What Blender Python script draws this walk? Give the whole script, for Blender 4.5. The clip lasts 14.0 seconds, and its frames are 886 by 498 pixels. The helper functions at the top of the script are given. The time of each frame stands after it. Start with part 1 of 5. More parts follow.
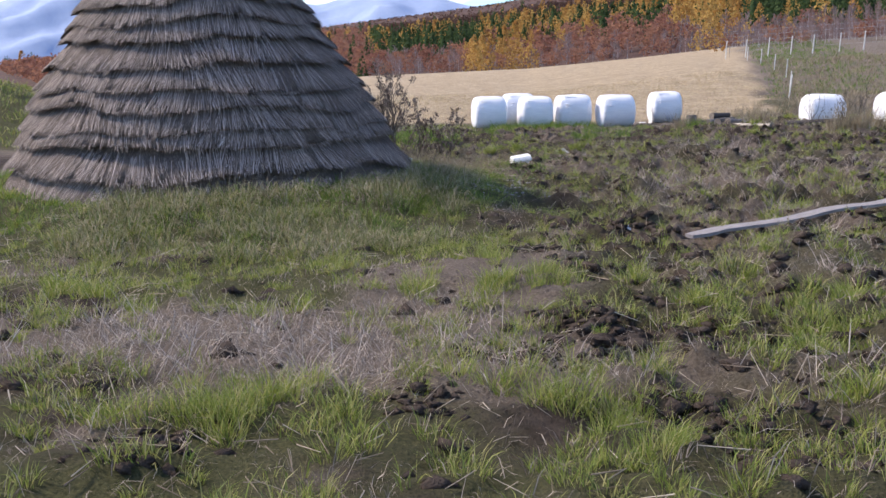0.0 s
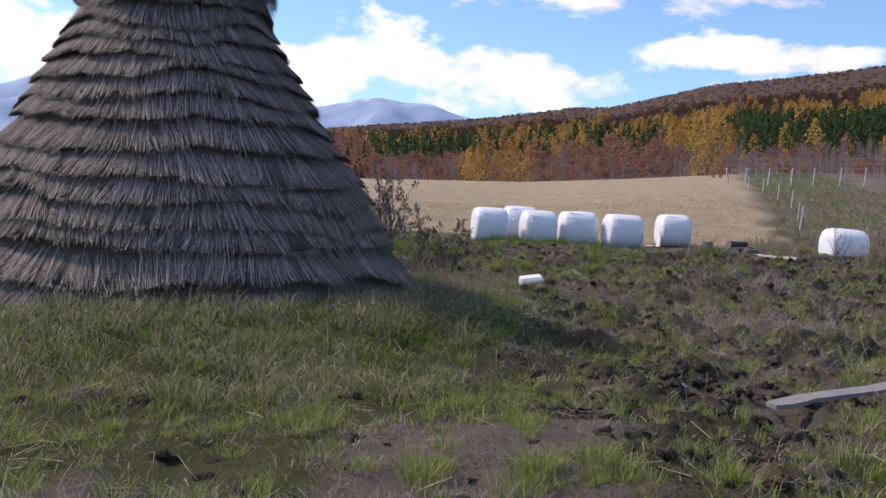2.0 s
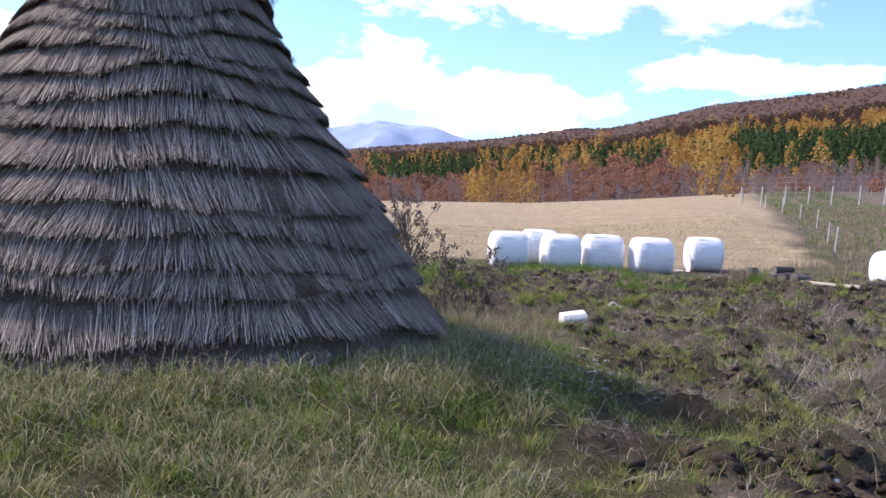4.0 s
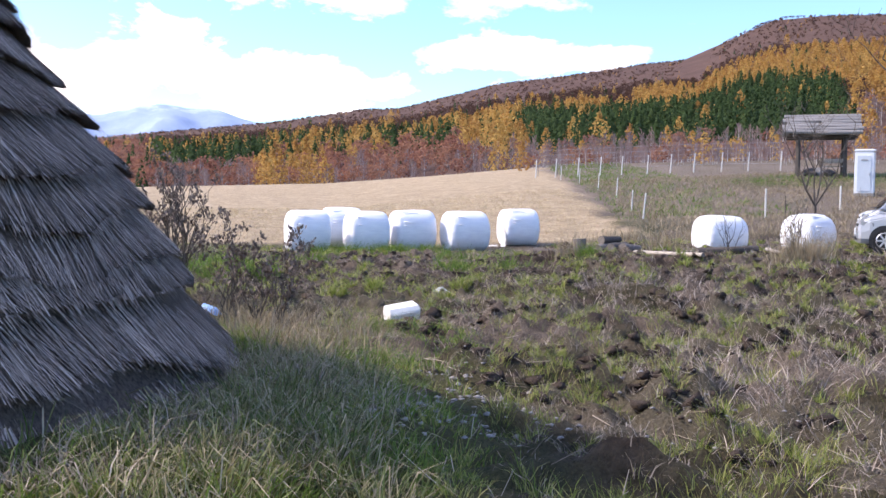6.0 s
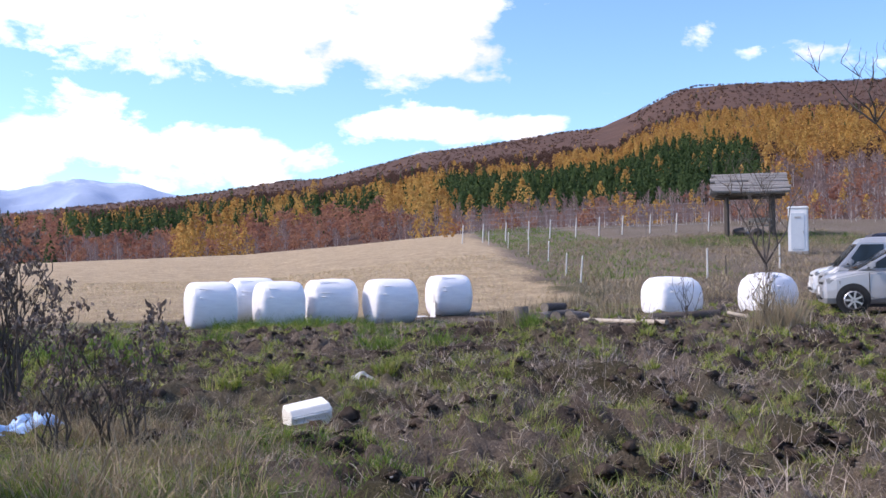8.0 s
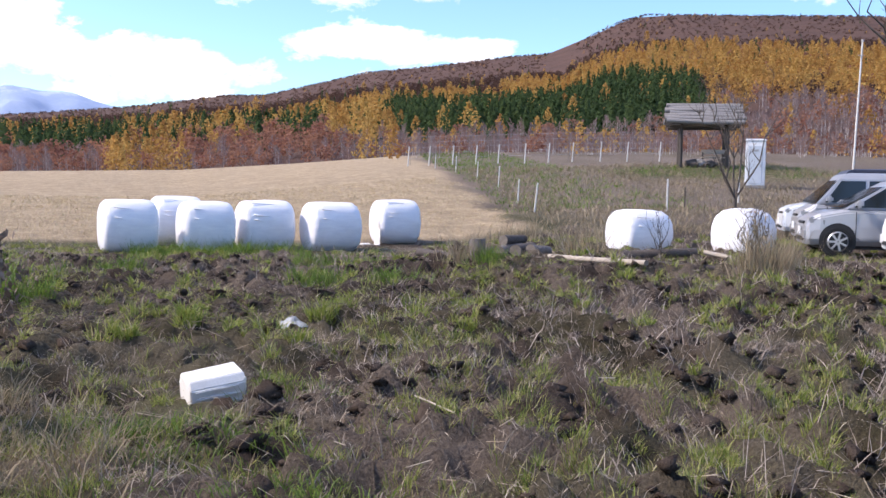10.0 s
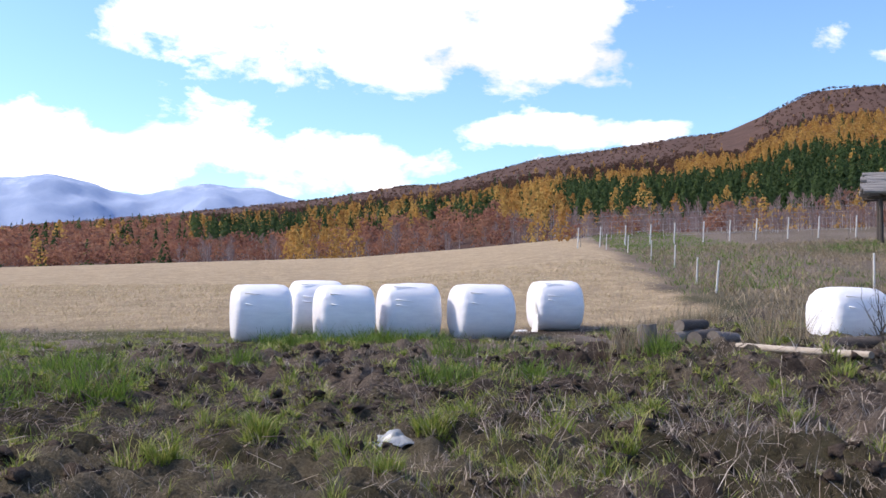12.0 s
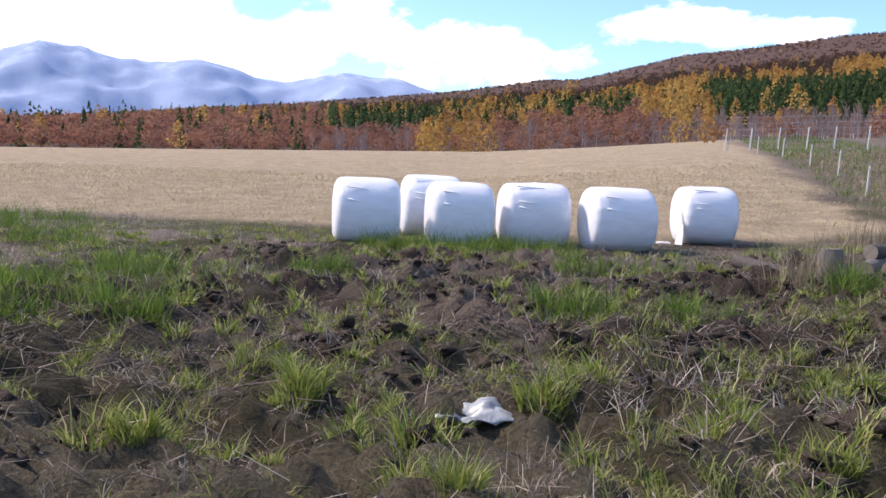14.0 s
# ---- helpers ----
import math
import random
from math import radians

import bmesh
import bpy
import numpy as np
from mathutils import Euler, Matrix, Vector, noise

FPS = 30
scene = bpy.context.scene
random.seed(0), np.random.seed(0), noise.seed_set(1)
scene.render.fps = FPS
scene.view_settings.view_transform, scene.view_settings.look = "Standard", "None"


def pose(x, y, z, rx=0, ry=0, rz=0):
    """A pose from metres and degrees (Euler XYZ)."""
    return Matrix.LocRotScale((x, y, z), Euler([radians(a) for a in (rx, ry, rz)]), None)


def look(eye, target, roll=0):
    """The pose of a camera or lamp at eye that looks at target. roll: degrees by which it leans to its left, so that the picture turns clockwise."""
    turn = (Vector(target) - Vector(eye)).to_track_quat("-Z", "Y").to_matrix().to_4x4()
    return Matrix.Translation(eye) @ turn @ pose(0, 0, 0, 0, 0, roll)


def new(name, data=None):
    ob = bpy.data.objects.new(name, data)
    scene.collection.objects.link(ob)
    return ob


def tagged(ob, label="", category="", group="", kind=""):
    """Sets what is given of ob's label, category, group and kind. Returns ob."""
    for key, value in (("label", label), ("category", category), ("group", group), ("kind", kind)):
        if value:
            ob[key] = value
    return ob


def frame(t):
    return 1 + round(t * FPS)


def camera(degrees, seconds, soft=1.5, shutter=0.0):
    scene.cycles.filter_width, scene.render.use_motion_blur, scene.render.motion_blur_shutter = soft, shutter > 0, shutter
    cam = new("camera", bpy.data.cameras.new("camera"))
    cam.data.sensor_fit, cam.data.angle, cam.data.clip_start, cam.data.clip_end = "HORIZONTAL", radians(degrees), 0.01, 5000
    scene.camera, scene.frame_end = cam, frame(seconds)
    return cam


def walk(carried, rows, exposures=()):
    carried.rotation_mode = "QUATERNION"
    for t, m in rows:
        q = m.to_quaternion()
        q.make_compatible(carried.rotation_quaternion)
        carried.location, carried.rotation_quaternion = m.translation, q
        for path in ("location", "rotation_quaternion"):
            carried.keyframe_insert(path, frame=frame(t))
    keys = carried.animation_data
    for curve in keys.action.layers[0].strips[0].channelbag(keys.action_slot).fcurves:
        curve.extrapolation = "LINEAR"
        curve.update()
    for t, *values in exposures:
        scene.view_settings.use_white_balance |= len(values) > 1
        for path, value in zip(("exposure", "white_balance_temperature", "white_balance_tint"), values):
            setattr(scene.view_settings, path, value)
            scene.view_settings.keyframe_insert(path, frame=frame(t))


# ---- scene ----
cam = camera(50.0, 14.0)
PATH = [
    (0, (0.427, -4.324, 1.679), (0.242, -2.363, 1.333), -0.7),
    (0.5, (0.328, -3.804, 1.764), (0.105, -1.836, 1.483), -3.5),
    (1, (0.275, -3.247, 1.754), (-0.061, -1.276, 1.737), 0.1),
    (1.5, (0.201, -2.629, 1.736), (-0.001, -0.64, 1.683), 1.6),
    (2, (-0.023, -2.161, 1.658), (-0.185, -0.171, 1.534), 3.2),
    (2.5, (-0.134, -1.66, 1.688), (-0.372, 0.325, 1.615), 5.2),
    (2.7, (-0.178, -1.449, 1.694), (-0.395, 0.536, 1.589), 4.1),
    (4.8, (-0.79, 1.423, 1.612), (-0.908, 3.418, 1.546), 1.5),
    (5, (-0.79, 1.775, 1.588), (-0.833, 3.773, 1.505), 1.3),
    (5.5, (-0.829, 2.728, 1.526), (-0.756, 4.723, 1.403), 1.4),
    (6, (-0.845, 3.532, 1.491), (-0.583, 5.512, 1.387), 0.7),
    (6.5, (-0.752, 4.308, 1.47), (-0.387, 6.273, 1.552), 0.0),
    (7, (-0.709, 5.051, 1.477), (-0.267, 7.001, 1.503), 1.0),
    (7.5, (-0.637, 5.68, 1.431), (-0.25, 7.642, 1.41), -2.5),
    (7.7, (-0.531, 5.938, 1.421), (-0.137, 7.898, 1.464), -1.3),
    (9.8, (-0.07, 8.346, 1.439), (0.398, 10.287, 1.333), 1.2),
    (10, (-0.021, 8.537, 1.466), (0.513, 10.461, 1.345), 1.2),
    (10.5, (0.246, 9.117, 1.44), (0.842, 11.026, 1.419), 1.4),
    (11, (0.387, 9.514, 1.459), (0.879, 11.451, 1.397), -1.4),
    (11.5, (0.532, 10.053, 1.44), (0.847, 12.028, 1.398), -1.6),
    (12, (0.884, 10.959, 1.36), (1.057, 12.951, 1.414), 0.2),
    (12.5, (1.087, 11.569, 1.437), (1.057, 13.566, 1.337), 0.3),
    (13, (1.164, 12.213, 1.449), (1.27, 14.207, 1.334), 2.8),
    (13.5, (1.191, 12.881, 1.407), (1.179, 14.878, 1.298), 2.9),
    (14, (1.154, 13.491, 1.395), (1.054, 15.48, 1.223), 2.5),
]
EXPOSURES = [(0, 1.0, 7000, 17), (0.4, 1.38, 7100, 18), (0.7, 1.4, 7200, 19), (1.1, 1.3, 7200, 19), (1.5, 0.73, 7000, 17), (2.0, 0.42, 7000, 18), (2.5, 0.72, 7000, 18), (5.0, 1.1, 6900, 20), (5.5, 1.2, 6900, 20), (6.1, 1.3, 6800, 20), (6.7, 1.02, 6800, 20), (7.0, 0.85, 6700, 20), (7.5, 0.85, 6700, 20), (10.5, 1.05, 6900, 19), (11.5, 0.92, 6900, 17), (12.5, 0.75, 6900, 17), (14.0, 0.92, 7000, 19)]
walk(cam, [(t, look(eye, target, roll)) for t, eye, target, roll in PATH], EXPOSURES)

# ---- world, sun and exposure ----
SUN_AZ, SUN_EL = radians(-75), radians(43)   # azimuth from +y towards +x
world = bpy.data.worlds.new("world")
scene.world = world
world.use_nodes = True
wn, wl = world.node_tree.nodes, world.node_tree.links
wn.clear()


def wnode(kind, **values):
    n = wn.new(kind)
    for k, v in values.items():
        n.inputs[k].default_value = v
    return n


def wmath(op, a, b=None, c=None, clamp=False):
    n = wn.new("ShaderNodeMath")
    n.operation, n.use_clamp = op, clamp
    for i, v in enumerate((a, b, c)):
        if v is None:
            continue
        if isinstance(v, (int, float)):
            n.inputs[i].default_value = v
        else:
            wl.new(v, n.inputs[i])
    return n.outputs[0]


sky = wn.new("ShaderNodeTexSky")
sky.sky_type, sky.sun_disc = "NISHITA", False
sky.sun_elevation, sky.sun_rotation = SUN_EL, SUN_AZ
sky.air_density, sky.dust_density, sky.ozone_density = 1.0, 0.4, 1.5
coord = wn.new("ShaderNodeTexCoord")
sep = wn.new("ShaderNodeSeparateXYZ")
wl.new(coord.outputs["Generated"], sep.inputs[0])
X, Y, Z = sep.outputs
az = wmath("ARCTAN2", X, Y)
comb = wn.new("ShaderNodeCombineXYZ")
wl.new(az, comb.inputs[0])
wl.new(wmath("MULTIPLY", Z, 1.9), comb.inputs[1])
puff = wnode("ShaderNodeTexNoise", Scale=7.5, Detail=10.0, Roughness=0.6, Distortion=0.15)
wl.new(comb.outputs[0], puff.inputs["Vector"])
shadepuff = wnode("ShaderNodeTexNoise", Scale=9.0, Detail=4.0, Roughness=0.5)
wl.new(comb.outputs[0], shadepuff.inputs["Vector"])


def bump1(v, mid, half):
    """1 at mid, 0 beyond half on either side."""
    return wmath("SUBTRACT", 1.0, wmath("DIVIDE", wmath("ABSOLUTE", wmath("SUBTRACT", v, mid)), half), clamp=True)


def blob(a, e, ha, he):
    """An oval cloud mass round azimuth a, height e."""
    u = wmath("DIVIDE", wmath("SUBTRACT", az, a), ha)
    v = wmath("DIVIDE", wmath("SUBTRACT", Z, e), he)
    r = wmath("ADD", wmath("MULTIPLY", u, u), wmath("MULTIPLY", v, v))
    return wmath("SUBTRACT", 1.0, r, clamp=True)


bank = wmath("MULTIPLY", bump1(Z, 0.118, 0.066), wmath("SUBTRACT", 1.0, wmath("MULTIPLY", wmath("ADD", az, 0.35), 1.12), clamp=True))
mass = blob(0.06, 0.265, 0.38, 0.095)
mass = wmath("ADD", mass, wmath("MULTIPLY", blob(0.23, 0.15, 0.14, 0.02), 0.6))
mass = wmath("ADD", mass, wmath("MULTIPLY", blob(0.55, 0.205, 0.055, 0.02), 0.5))
mass = wmath("ADD", mass, wmath("MULTIPLY", blob(-0.75, 0.24, 0.35, 0.12), 0.9))
high = wmath("MULTIPLY", wmath("SUBTRACT", Z, 0.42), 1.2, clamp=True)
dens = wmath("ADD", wmath("ADD", wmath("MULTIPLY", bank, 0.5), wmath("MULTIPLY", mass, 0.42)), wmath("MULTIPLY", high, 0.25))
dens = wmath("ADD", dens, wmath("MULTIPLY", wmath("SUBTRACT", puff.outputs[0], 0.6), 1.4))
cover = wmath("MULTIPLY", dens, 6.0, clamp=True)
cloudtone = wn.new("ShaderNodeValToRGB")
cloudtone.color_ramp.elements[0].position, cloudtone.color_ramp.elements[0].color = 0.35, (0.78, 0.77, 0.86, 1)
cloudtone.color_ramp.elements[1].position, cloudtone.color_ramp.elements[1].color = 0.62, (1.15, 1.15, 1.17, 1)
wl.new(shadepuff.outputs[0], cloudtone.inputs[0])
skyback = wnode("ShaderNodeBackground", Strength=0.132)
skytint = wn.new("ShaderNodeMix")
skytint.data_type, skytint.blend_type = "RGBA", "MULTIPLY"
skytint.inputs[0].default_value, skytint.inputs[7].default_value = 1.0, (0.62, 0.84, 1.08, 1)
wl.new(sky.outputs[0], skytint.inputs[6])
wl.new(skytint.outputs[2], skyback.inputs[0])
cloudback = wnode("ShaderNodeBackground", Strength=0.95)
belly = wmath("MULTIPLY", wmath("ADD", blob(0.17, 0.225, 0.22, 0.06), wmath("MULTIPLY", blob(0.0, 0.33, 0.3, 0.06), 0.6)), wmath("MULTIPLY", shadepuff.outputs[0], 1.1))
cloudshade = wn.new("ShaderNodeMix")
cloudshade.data_type = "RGBA"
cloudshade.inputs[7].default_value = (0.5, 0.48, 0.6, 1)
wl.new(belly, cloudshade.inputs[0])
wl.new(cloudtone.outputs[0], cloudshade.inputs[6])
wl.new(cloudshade.outputs[2], cloudback.inputs[0])
mixsky = wn.new("ShaderNodeMixShader")
wl.new(cover, mixsky.inputs[0])
wl.new(skyback.outputs[0], mixsky.inputs[1])
wl.new(cloudback.outputs[0], mixsky.inputs[2])
wout = wn.new("ShaderNodeOutputWorld")
wl.new(mixsky.outputs[0], wout.inputs[0])

sun = bpy.data.lights.new("sun", "SUN")
sun.energy, sun.angle, sun.color = 2.8, radians(5.0), (1.0, 0.93, 0.82)
sun_from = Vector((math.sin(SUN_AZ) * math.cos(SUN_EL), math.cos(SUN_AZ) * math.cos(SUN_EL), math.sin(SUN_EL)))
new("sun", sun).matrix_world = look(sun_from * 60, (0, 0, 0))


# ---- materials ----
class Mat:
    """A small wrapper round a node material."""

    def __init__(self, name, rough=0.8, metal=0.0, spec=0.4):
        self.m = bpy.data.materials.new(name)
        self.m.use_nodes = True
        self.n, self.l = self.m.node_tree.nodes, self.m.node_tree.links
        self.b = self.n["Principled BSDF"]
        self.b.inputs["Roughness"].default_value = rough
        self.b.inputs["Metallic"].default_value = metal
        self.b.inputs["Specular IOR Level"].default_value = spec

    def coord(self, kind="Object", scale=(1, 1, 1)):
        c = self.n.new("ShaderNodeTexCoord")
        p = self.n.new("ShaderNodeMapping")
        p.inputs["Scale"].default_value = scale
        self.l.new(c.outputs[kind], p.inputs[0])
        return p.outputs[0]

    def noise(self, scale, detail=5.0, rough=0.6, vec=None):
        t = self.n.new("ShaderNodeTexNoise")
        t.inputs["Scale"].default_value, t.inputs["Detail"].default_value, t.inputs["Roughness"].default_value = scale, detail, rough
        self.l.new(vec or self.coord(), t.inputs["Vector"])
        return t.outputs[0]

    def ramp(self, fac, *stops):
        r = self.n.new("ShaderNodeValToRGB")
        e = r.color_ramp.elements
        while len(e) < len(stops):
            e.new(0.5)
        for s, (p, c) in zip(e, stops):
            s.position, s.color = p, (*c, 1)
        self.l.new(fac, r.inputs[0])
        return r.outputs[0]

    def mix(self, fac, a, b, blend="MIX"):
        x = self.n.new("ShaderNodeMix")
        x.data_type, x.blend_type = "RGBA", blend
        for sock, v in ((x.inputs[0], fac), (x.inputs[6], a), (x.inputs[7], b)):
            if isinstance(v, (int, float)):
                sock.default_value = v
            elif isinstance(v, tuple):
                sock.default_value = (*v, 1)
            else:
                self.l.new(v, sock)
        return x.outputs[2]

    def math(self, op, a, b, clamp=False):
        x = self.n.new("ShaderNodeMath")
        x.operation, x.use_clamp = op, clamp
        for s, v in zip(x.inputs, (a, b)):
            if isinstance(v, (int, float)):
                s.default_value = v
            else:
                self.l.new(v, s)
        return x.outputs[0]

    def attr(self, name):
        a = self.n.new("ShaderNodeAttribute")
        a.attribute_name = name
        return a.outputs["Fac"]

    def island(self):
        return self.n.new("ShaderNodeNewGeometry").outputs["Random Per Island"]

    def rand(self):
        return self.n.new("ShaderNodeObjectInfo").outputs["Random"]

    def color(self, c):
        if isinstance(c, tuple):
            self.b.inputs["Base Color"].default_value = (*c, 1)
        else:
            self.l.new(c, self.b.inputs["Base Color"])
        return self

    def bump(self, height, strength=0.4, distance=0.02):
        u = self.n.new("ShaderNodeBump")
        u.inputs["Strength"].default_value, u.inputs["Distance"].default_value = strength, distance
        self.l.new(height, u.inputs["Height"])
        self.l.new(u.outputs[0], self.b.inputs["Normal"])
        return self

    def translucent(self, amount):
        self.b.inputs["Subsurface Weight"].default_value = 0.0
        self.b.inputs["Transmission Weight"].default_value = 0.0
        t = self.n.new("ShaderNodeBsdfTranslucent")
        src = self.b.inputs["Base Color"].links
        if src:
            self.l.new(src[0].from_socket, t.inputs[0])
        else:
            t.inputs[0].default_value = self.b.inputs["Base Color"].default_value
        x = self.n.new("ShaderNodeMixShader")
        x.inputs[0].default_value = amount
        self.l.new(self.b.outputs[0], x.inputs[1])
        self.l.new(t.outputs[0], x.inputs[2])
        self.l.new(x.outputs[0], self.n["Material Output"].inputs[0])
        return self


def plain(name, a, b, scale=6.0, rough=0.7, metal=0.0, bump=0.2, spec=0.4, stretch=(1, 1, 1), dist=0.01):
    """Two tones mixed by noise at two scales, with fine relief."""
    m = Mat(name, rough, metal, spec)
    v = m.coord("Object", stretch)
    n1, n2 = m.noise(scale, 6, 0.65, v), m.noise(scale * 6, 4, 0.6, v)
    f = m.math("ADD", m.math("MULTIPLY", n1, 0.65), m.math("MULTIPLY", n2, 0.35))
    m.color(m.ramp(f, (0.32, a), (0.68, b)))
    if bump:
        m.bump(n2, bump, dist)
    return m.m


def leafy(name, *tones, trans=0.25, rough=0.7):
    """A tone for each blade or leaf by its island."""
    m = Mat(name, rough, 0, 0.25)
    step = 1 / max(1, len(tones) - 1)
    m.color(m.ramp(m.island(), *[(i * step, c) for i, c in enumerate(tones)]))
    m.translucent(trans)
    return m.m


def woodland(name, *tones, trans=0.45):
    """Foliage of a wood: a tone for each tree, a little for each clump."""
    m = Mat(name, 0.8, 0, 0.15)
    step = 1 / max(1, len(tones) - 1)
    f = m.math("ADD", m.math("MULTIPLY", m.attr("tone"), 0.72), m.math("MULTIPLY", m.island(), 0.28))
    m.color(m.ramp(f, *[(i * step, c) for i, c in enumerate(tones)]))
    m.translucent(trans)
    return m.m


def ground_material():
    m = Mat("ground_earth_and_turf", 0.95, 0, 0.15)
    v = m.coord()
    n1, n2, n3 = m.noise(0.9, 6, 0.6, v), m.noise(7, 6, 0.7, v), m.noise(45, 4, 0.7, v)
    soil = m.ramp(n2, (0.3, (0.024, 0.018, 0.014)), (0.7, (0.105, 0.079, 0.064)))
    dry = m.ramp(n3, (0.3, (0.1, 0.078, 0.064)), (0.7, (0.28, 0.225, 0.18)))
    green = m.ramp(n3, (0.3, (0.04, 0.042, 0.018)), (0.7, (0.13, 0.125, 0.055)))
    straw = m.ramp(m.noise(3.2, 8, 0.75, m.coord("Object", (1.6, 0.35, 1))), (0.3, (0.29, 0.22, 0.145)), (0.72, (0.53, 0.415, 0.275)))
    patch = m.ramp(n1, (0.3, (0.75, 0.75, 0.75)), (0.7, (1.12, 1.12, 1.12)))
    straw = m.mix(1.0, straw, patch, "MULTIPLY")
    wood = m.ramp(m.noise(0.05, 9, 0.75, v), (0.3, (0.058, 0.034, 0.028)), (0.7, (0.115, 0.067, 0.05)))
    c = m.mix(m.attr("dry"), soil, dry)
    c = m.mix(m.attr("green"), c, green)
    c = m.mix(m.attr("field"), c, straw)
    c = m.mix(m.attr("wood"), c, wood)
    m.color(c)
    m.bump(m.math("ADD", m.noise(16, 7, 0.75, v), m.math("MULTIPLY", n3, 0.6)), 1.0, 0.07)
    return m.m


M_GROUND = ground_material()
M_THATCH = plain("weathered_thatch", (0.066, 0.05, 0.044), (0.25, 0.202, 0.178), 9, 0.9, bump=0.8, stretch=(6, 6, 0.5), spec=0.15, dist=0.03)
M_STRAW = leafy("thatch_straws", (0.078, 0.06, 0.052), (0.18, 0.145, 0.128), (0.32, 0.264, 0.236), (0.57, 0.48, 0.43), trans=0.05, rough=0.85)
# near-black tone: shade in the gaps between thatch courses, painted as colour
M_GAP_SHADE = plain("thatch_gap_shade", (0.012, 0.01, 0.009), (0.03, 0.025, 0.022), 8, 0.95)
M_WRAP = plain("white_bale_wrap", (0.72, 0.72, 0.76), (0.86, 0.86, 0.88), 3, 0.35, bump=0.35, stretch=(1, 5, 5), dist=0.02)
M_FOAM = plain("white_foam", (0.7, 0.69, 0.65), (0.83, 0.82, 0.79), 9, 0.7, bump=0.3)
M_CONIFER = woodland("conifer_needles", (0.026, 0.046, 0.018), (0.048, 0.082, 0.03), (0.078, 0.118, 0.04))
M_LARCH = woodland("golden_larch_needles", (0.26, 0.13, 0.045), (0.46, 0.26, 0.08), (0.56, 0.36, 0.11), (0.38, 0.17, 0.058))
M_RUSSET = woodland("russet_leaves", (0.17, 0.085, 0.066), (0.28, 0.125, 0.088), (0.35, 0.175, 0.11), (0.24, 0.145, 0.115))
M_TWIG = woodland("bare_grey_twigs", (0.17, 0.125, 0.115), (0.27, 0.2, 0.185), (0.3, 0.19, 0.165))
M_BIRCH = plain("pale_birch_bark", (0.3, 0.27, 0.25), (0.55, 0.52, 0.5), 4, 0.8)
M_BARK = plain("grey_brown_bark", (0.05, 0.04, 0.033), (0.14, 0.115, 0.095), 14, 0.9, bump=0.6, stretch=(3, 3, 0.6))
M_GREEN = leafy("green_grass_blades", (0.1, 0.15, 0.03), (0.19, 0.25, 0.05), (0.32, 0.32, 0.09), (0.4, 0.37, 0.17), trans=0.35, rough=0.5)
M_LUSH = leafy("lush_grass_blades", (0.07, 0.12, 0.022), (0.12, 0.2, 0.035), (0.2, 0.28, 0.055), trans=0.4, rough=0.5)
M_DRY = leafy("dry_grass_blades", (0.19, 0.15, 0.12), (0.31, 0.255, 0.205), (0.5, 0.43, 0.35), (0.15, 0.115, 0.092), trans=0.2)
M_STUBBLE = leafy("straw_stubble", (0.34, 0.26, 0.15), (0.5, 0.4, 0.24), (0.62, 0.51, 0.33), trans=0.25)


# ---- helpers for meshes ----
def mesh_from(name, verts, faces, mat, parent=None, smooth=False):
    me = bpy.data.meshes.new(name)
    me.from_pydata([tuple(v) for v in verts], [], [tuple(f) for f in faces])
    me.materials.append(mat)
    if smooth:
        me.polygons.foreach_set("use_smooth", [True] * len(me.polygons))
    ob = new(name, me)
    if parent:
        ob.parent = parent
    return ob


def soup(name, verts, faces, mat, parent=None):
    """A mesh from arrays: verts (n, 3), faces (m, k)."""
    verts, faces = np.asarray(verts, np.float32), np.asarray(faces, np.int32)
    me = bpy.data.meshes.new(name)
    k = faces.shape[1]
    me.vertices.add(len(verts)), me.loops.add(faces.size), me.polygons.add(len(faces))
    me.vertices.foreach_set("co", verts.ravel())
    me.loops.foreach_set("vertex_index", faces.ravel())
    me.polygons.foreach_set("loop_start", np.arange(0, faces.size, k, dtype=np.int32))
    me.update(calc_edges=True)
    me.materials.append(mat)
    ob = new(name, me)
    if parent:
        ob.parent = parent
    return ob


def part(name, bm, material, parent, label="", smooth=False):
    me = bpy.data.meshes.new(name)
    bm.to_mesh(me)
    bm.free()
    me.materials.append(material)
    if smooth:
        me.polygons.foreach_set("use_smooth", [True] * len(me.polygons))
    ob = new(name, me)
    if parent:
        ob.parent = parent
    if label:
        ob["label"] = label
    return ob


def thing(name, m, label, category, group="", kind=""):
    ob = new(name)
    ob.matrix_world = m
    return tagged(ob, label, category, group, kind)


def box(bm, sx, sy, sz, m=Matrix(), bevel=0.0):
    r = bmesh.ops.create_cube(bm, size=1, matrix=m @ Matrix.Diagonal((sx, sy, sz, 1)))
    if bevel:
        es = {e for v in r["verts"] for e in v.link_edges}
        bmesh.ops.bevel(bm, geom=list(es), offset=bevel, segments=2, affect="EDGES")
    return bm


def rod(bm, a, b, ra, rb, sides=7):
    """A tapered rod from a to b."""
    a, b = Vector(a), Vector(b)
    d = b - a
    m = Matrix.Translation((a + b) / 2) @ d.to_track_quat("Z", "Y").to_matrix().to_4x4()
    bmesh.ops.create_cone(bm, cap_ends=True, segments=sides, radius1=ra, radius2=rb, depth=d.length, matrix=m)
    return bm


RNG = np.random.default_rng(7)


def lattice(seed):
    return np.random.default_rng(seed).random((256, 256))


LAT = [lattice(s) for s in range(6)]


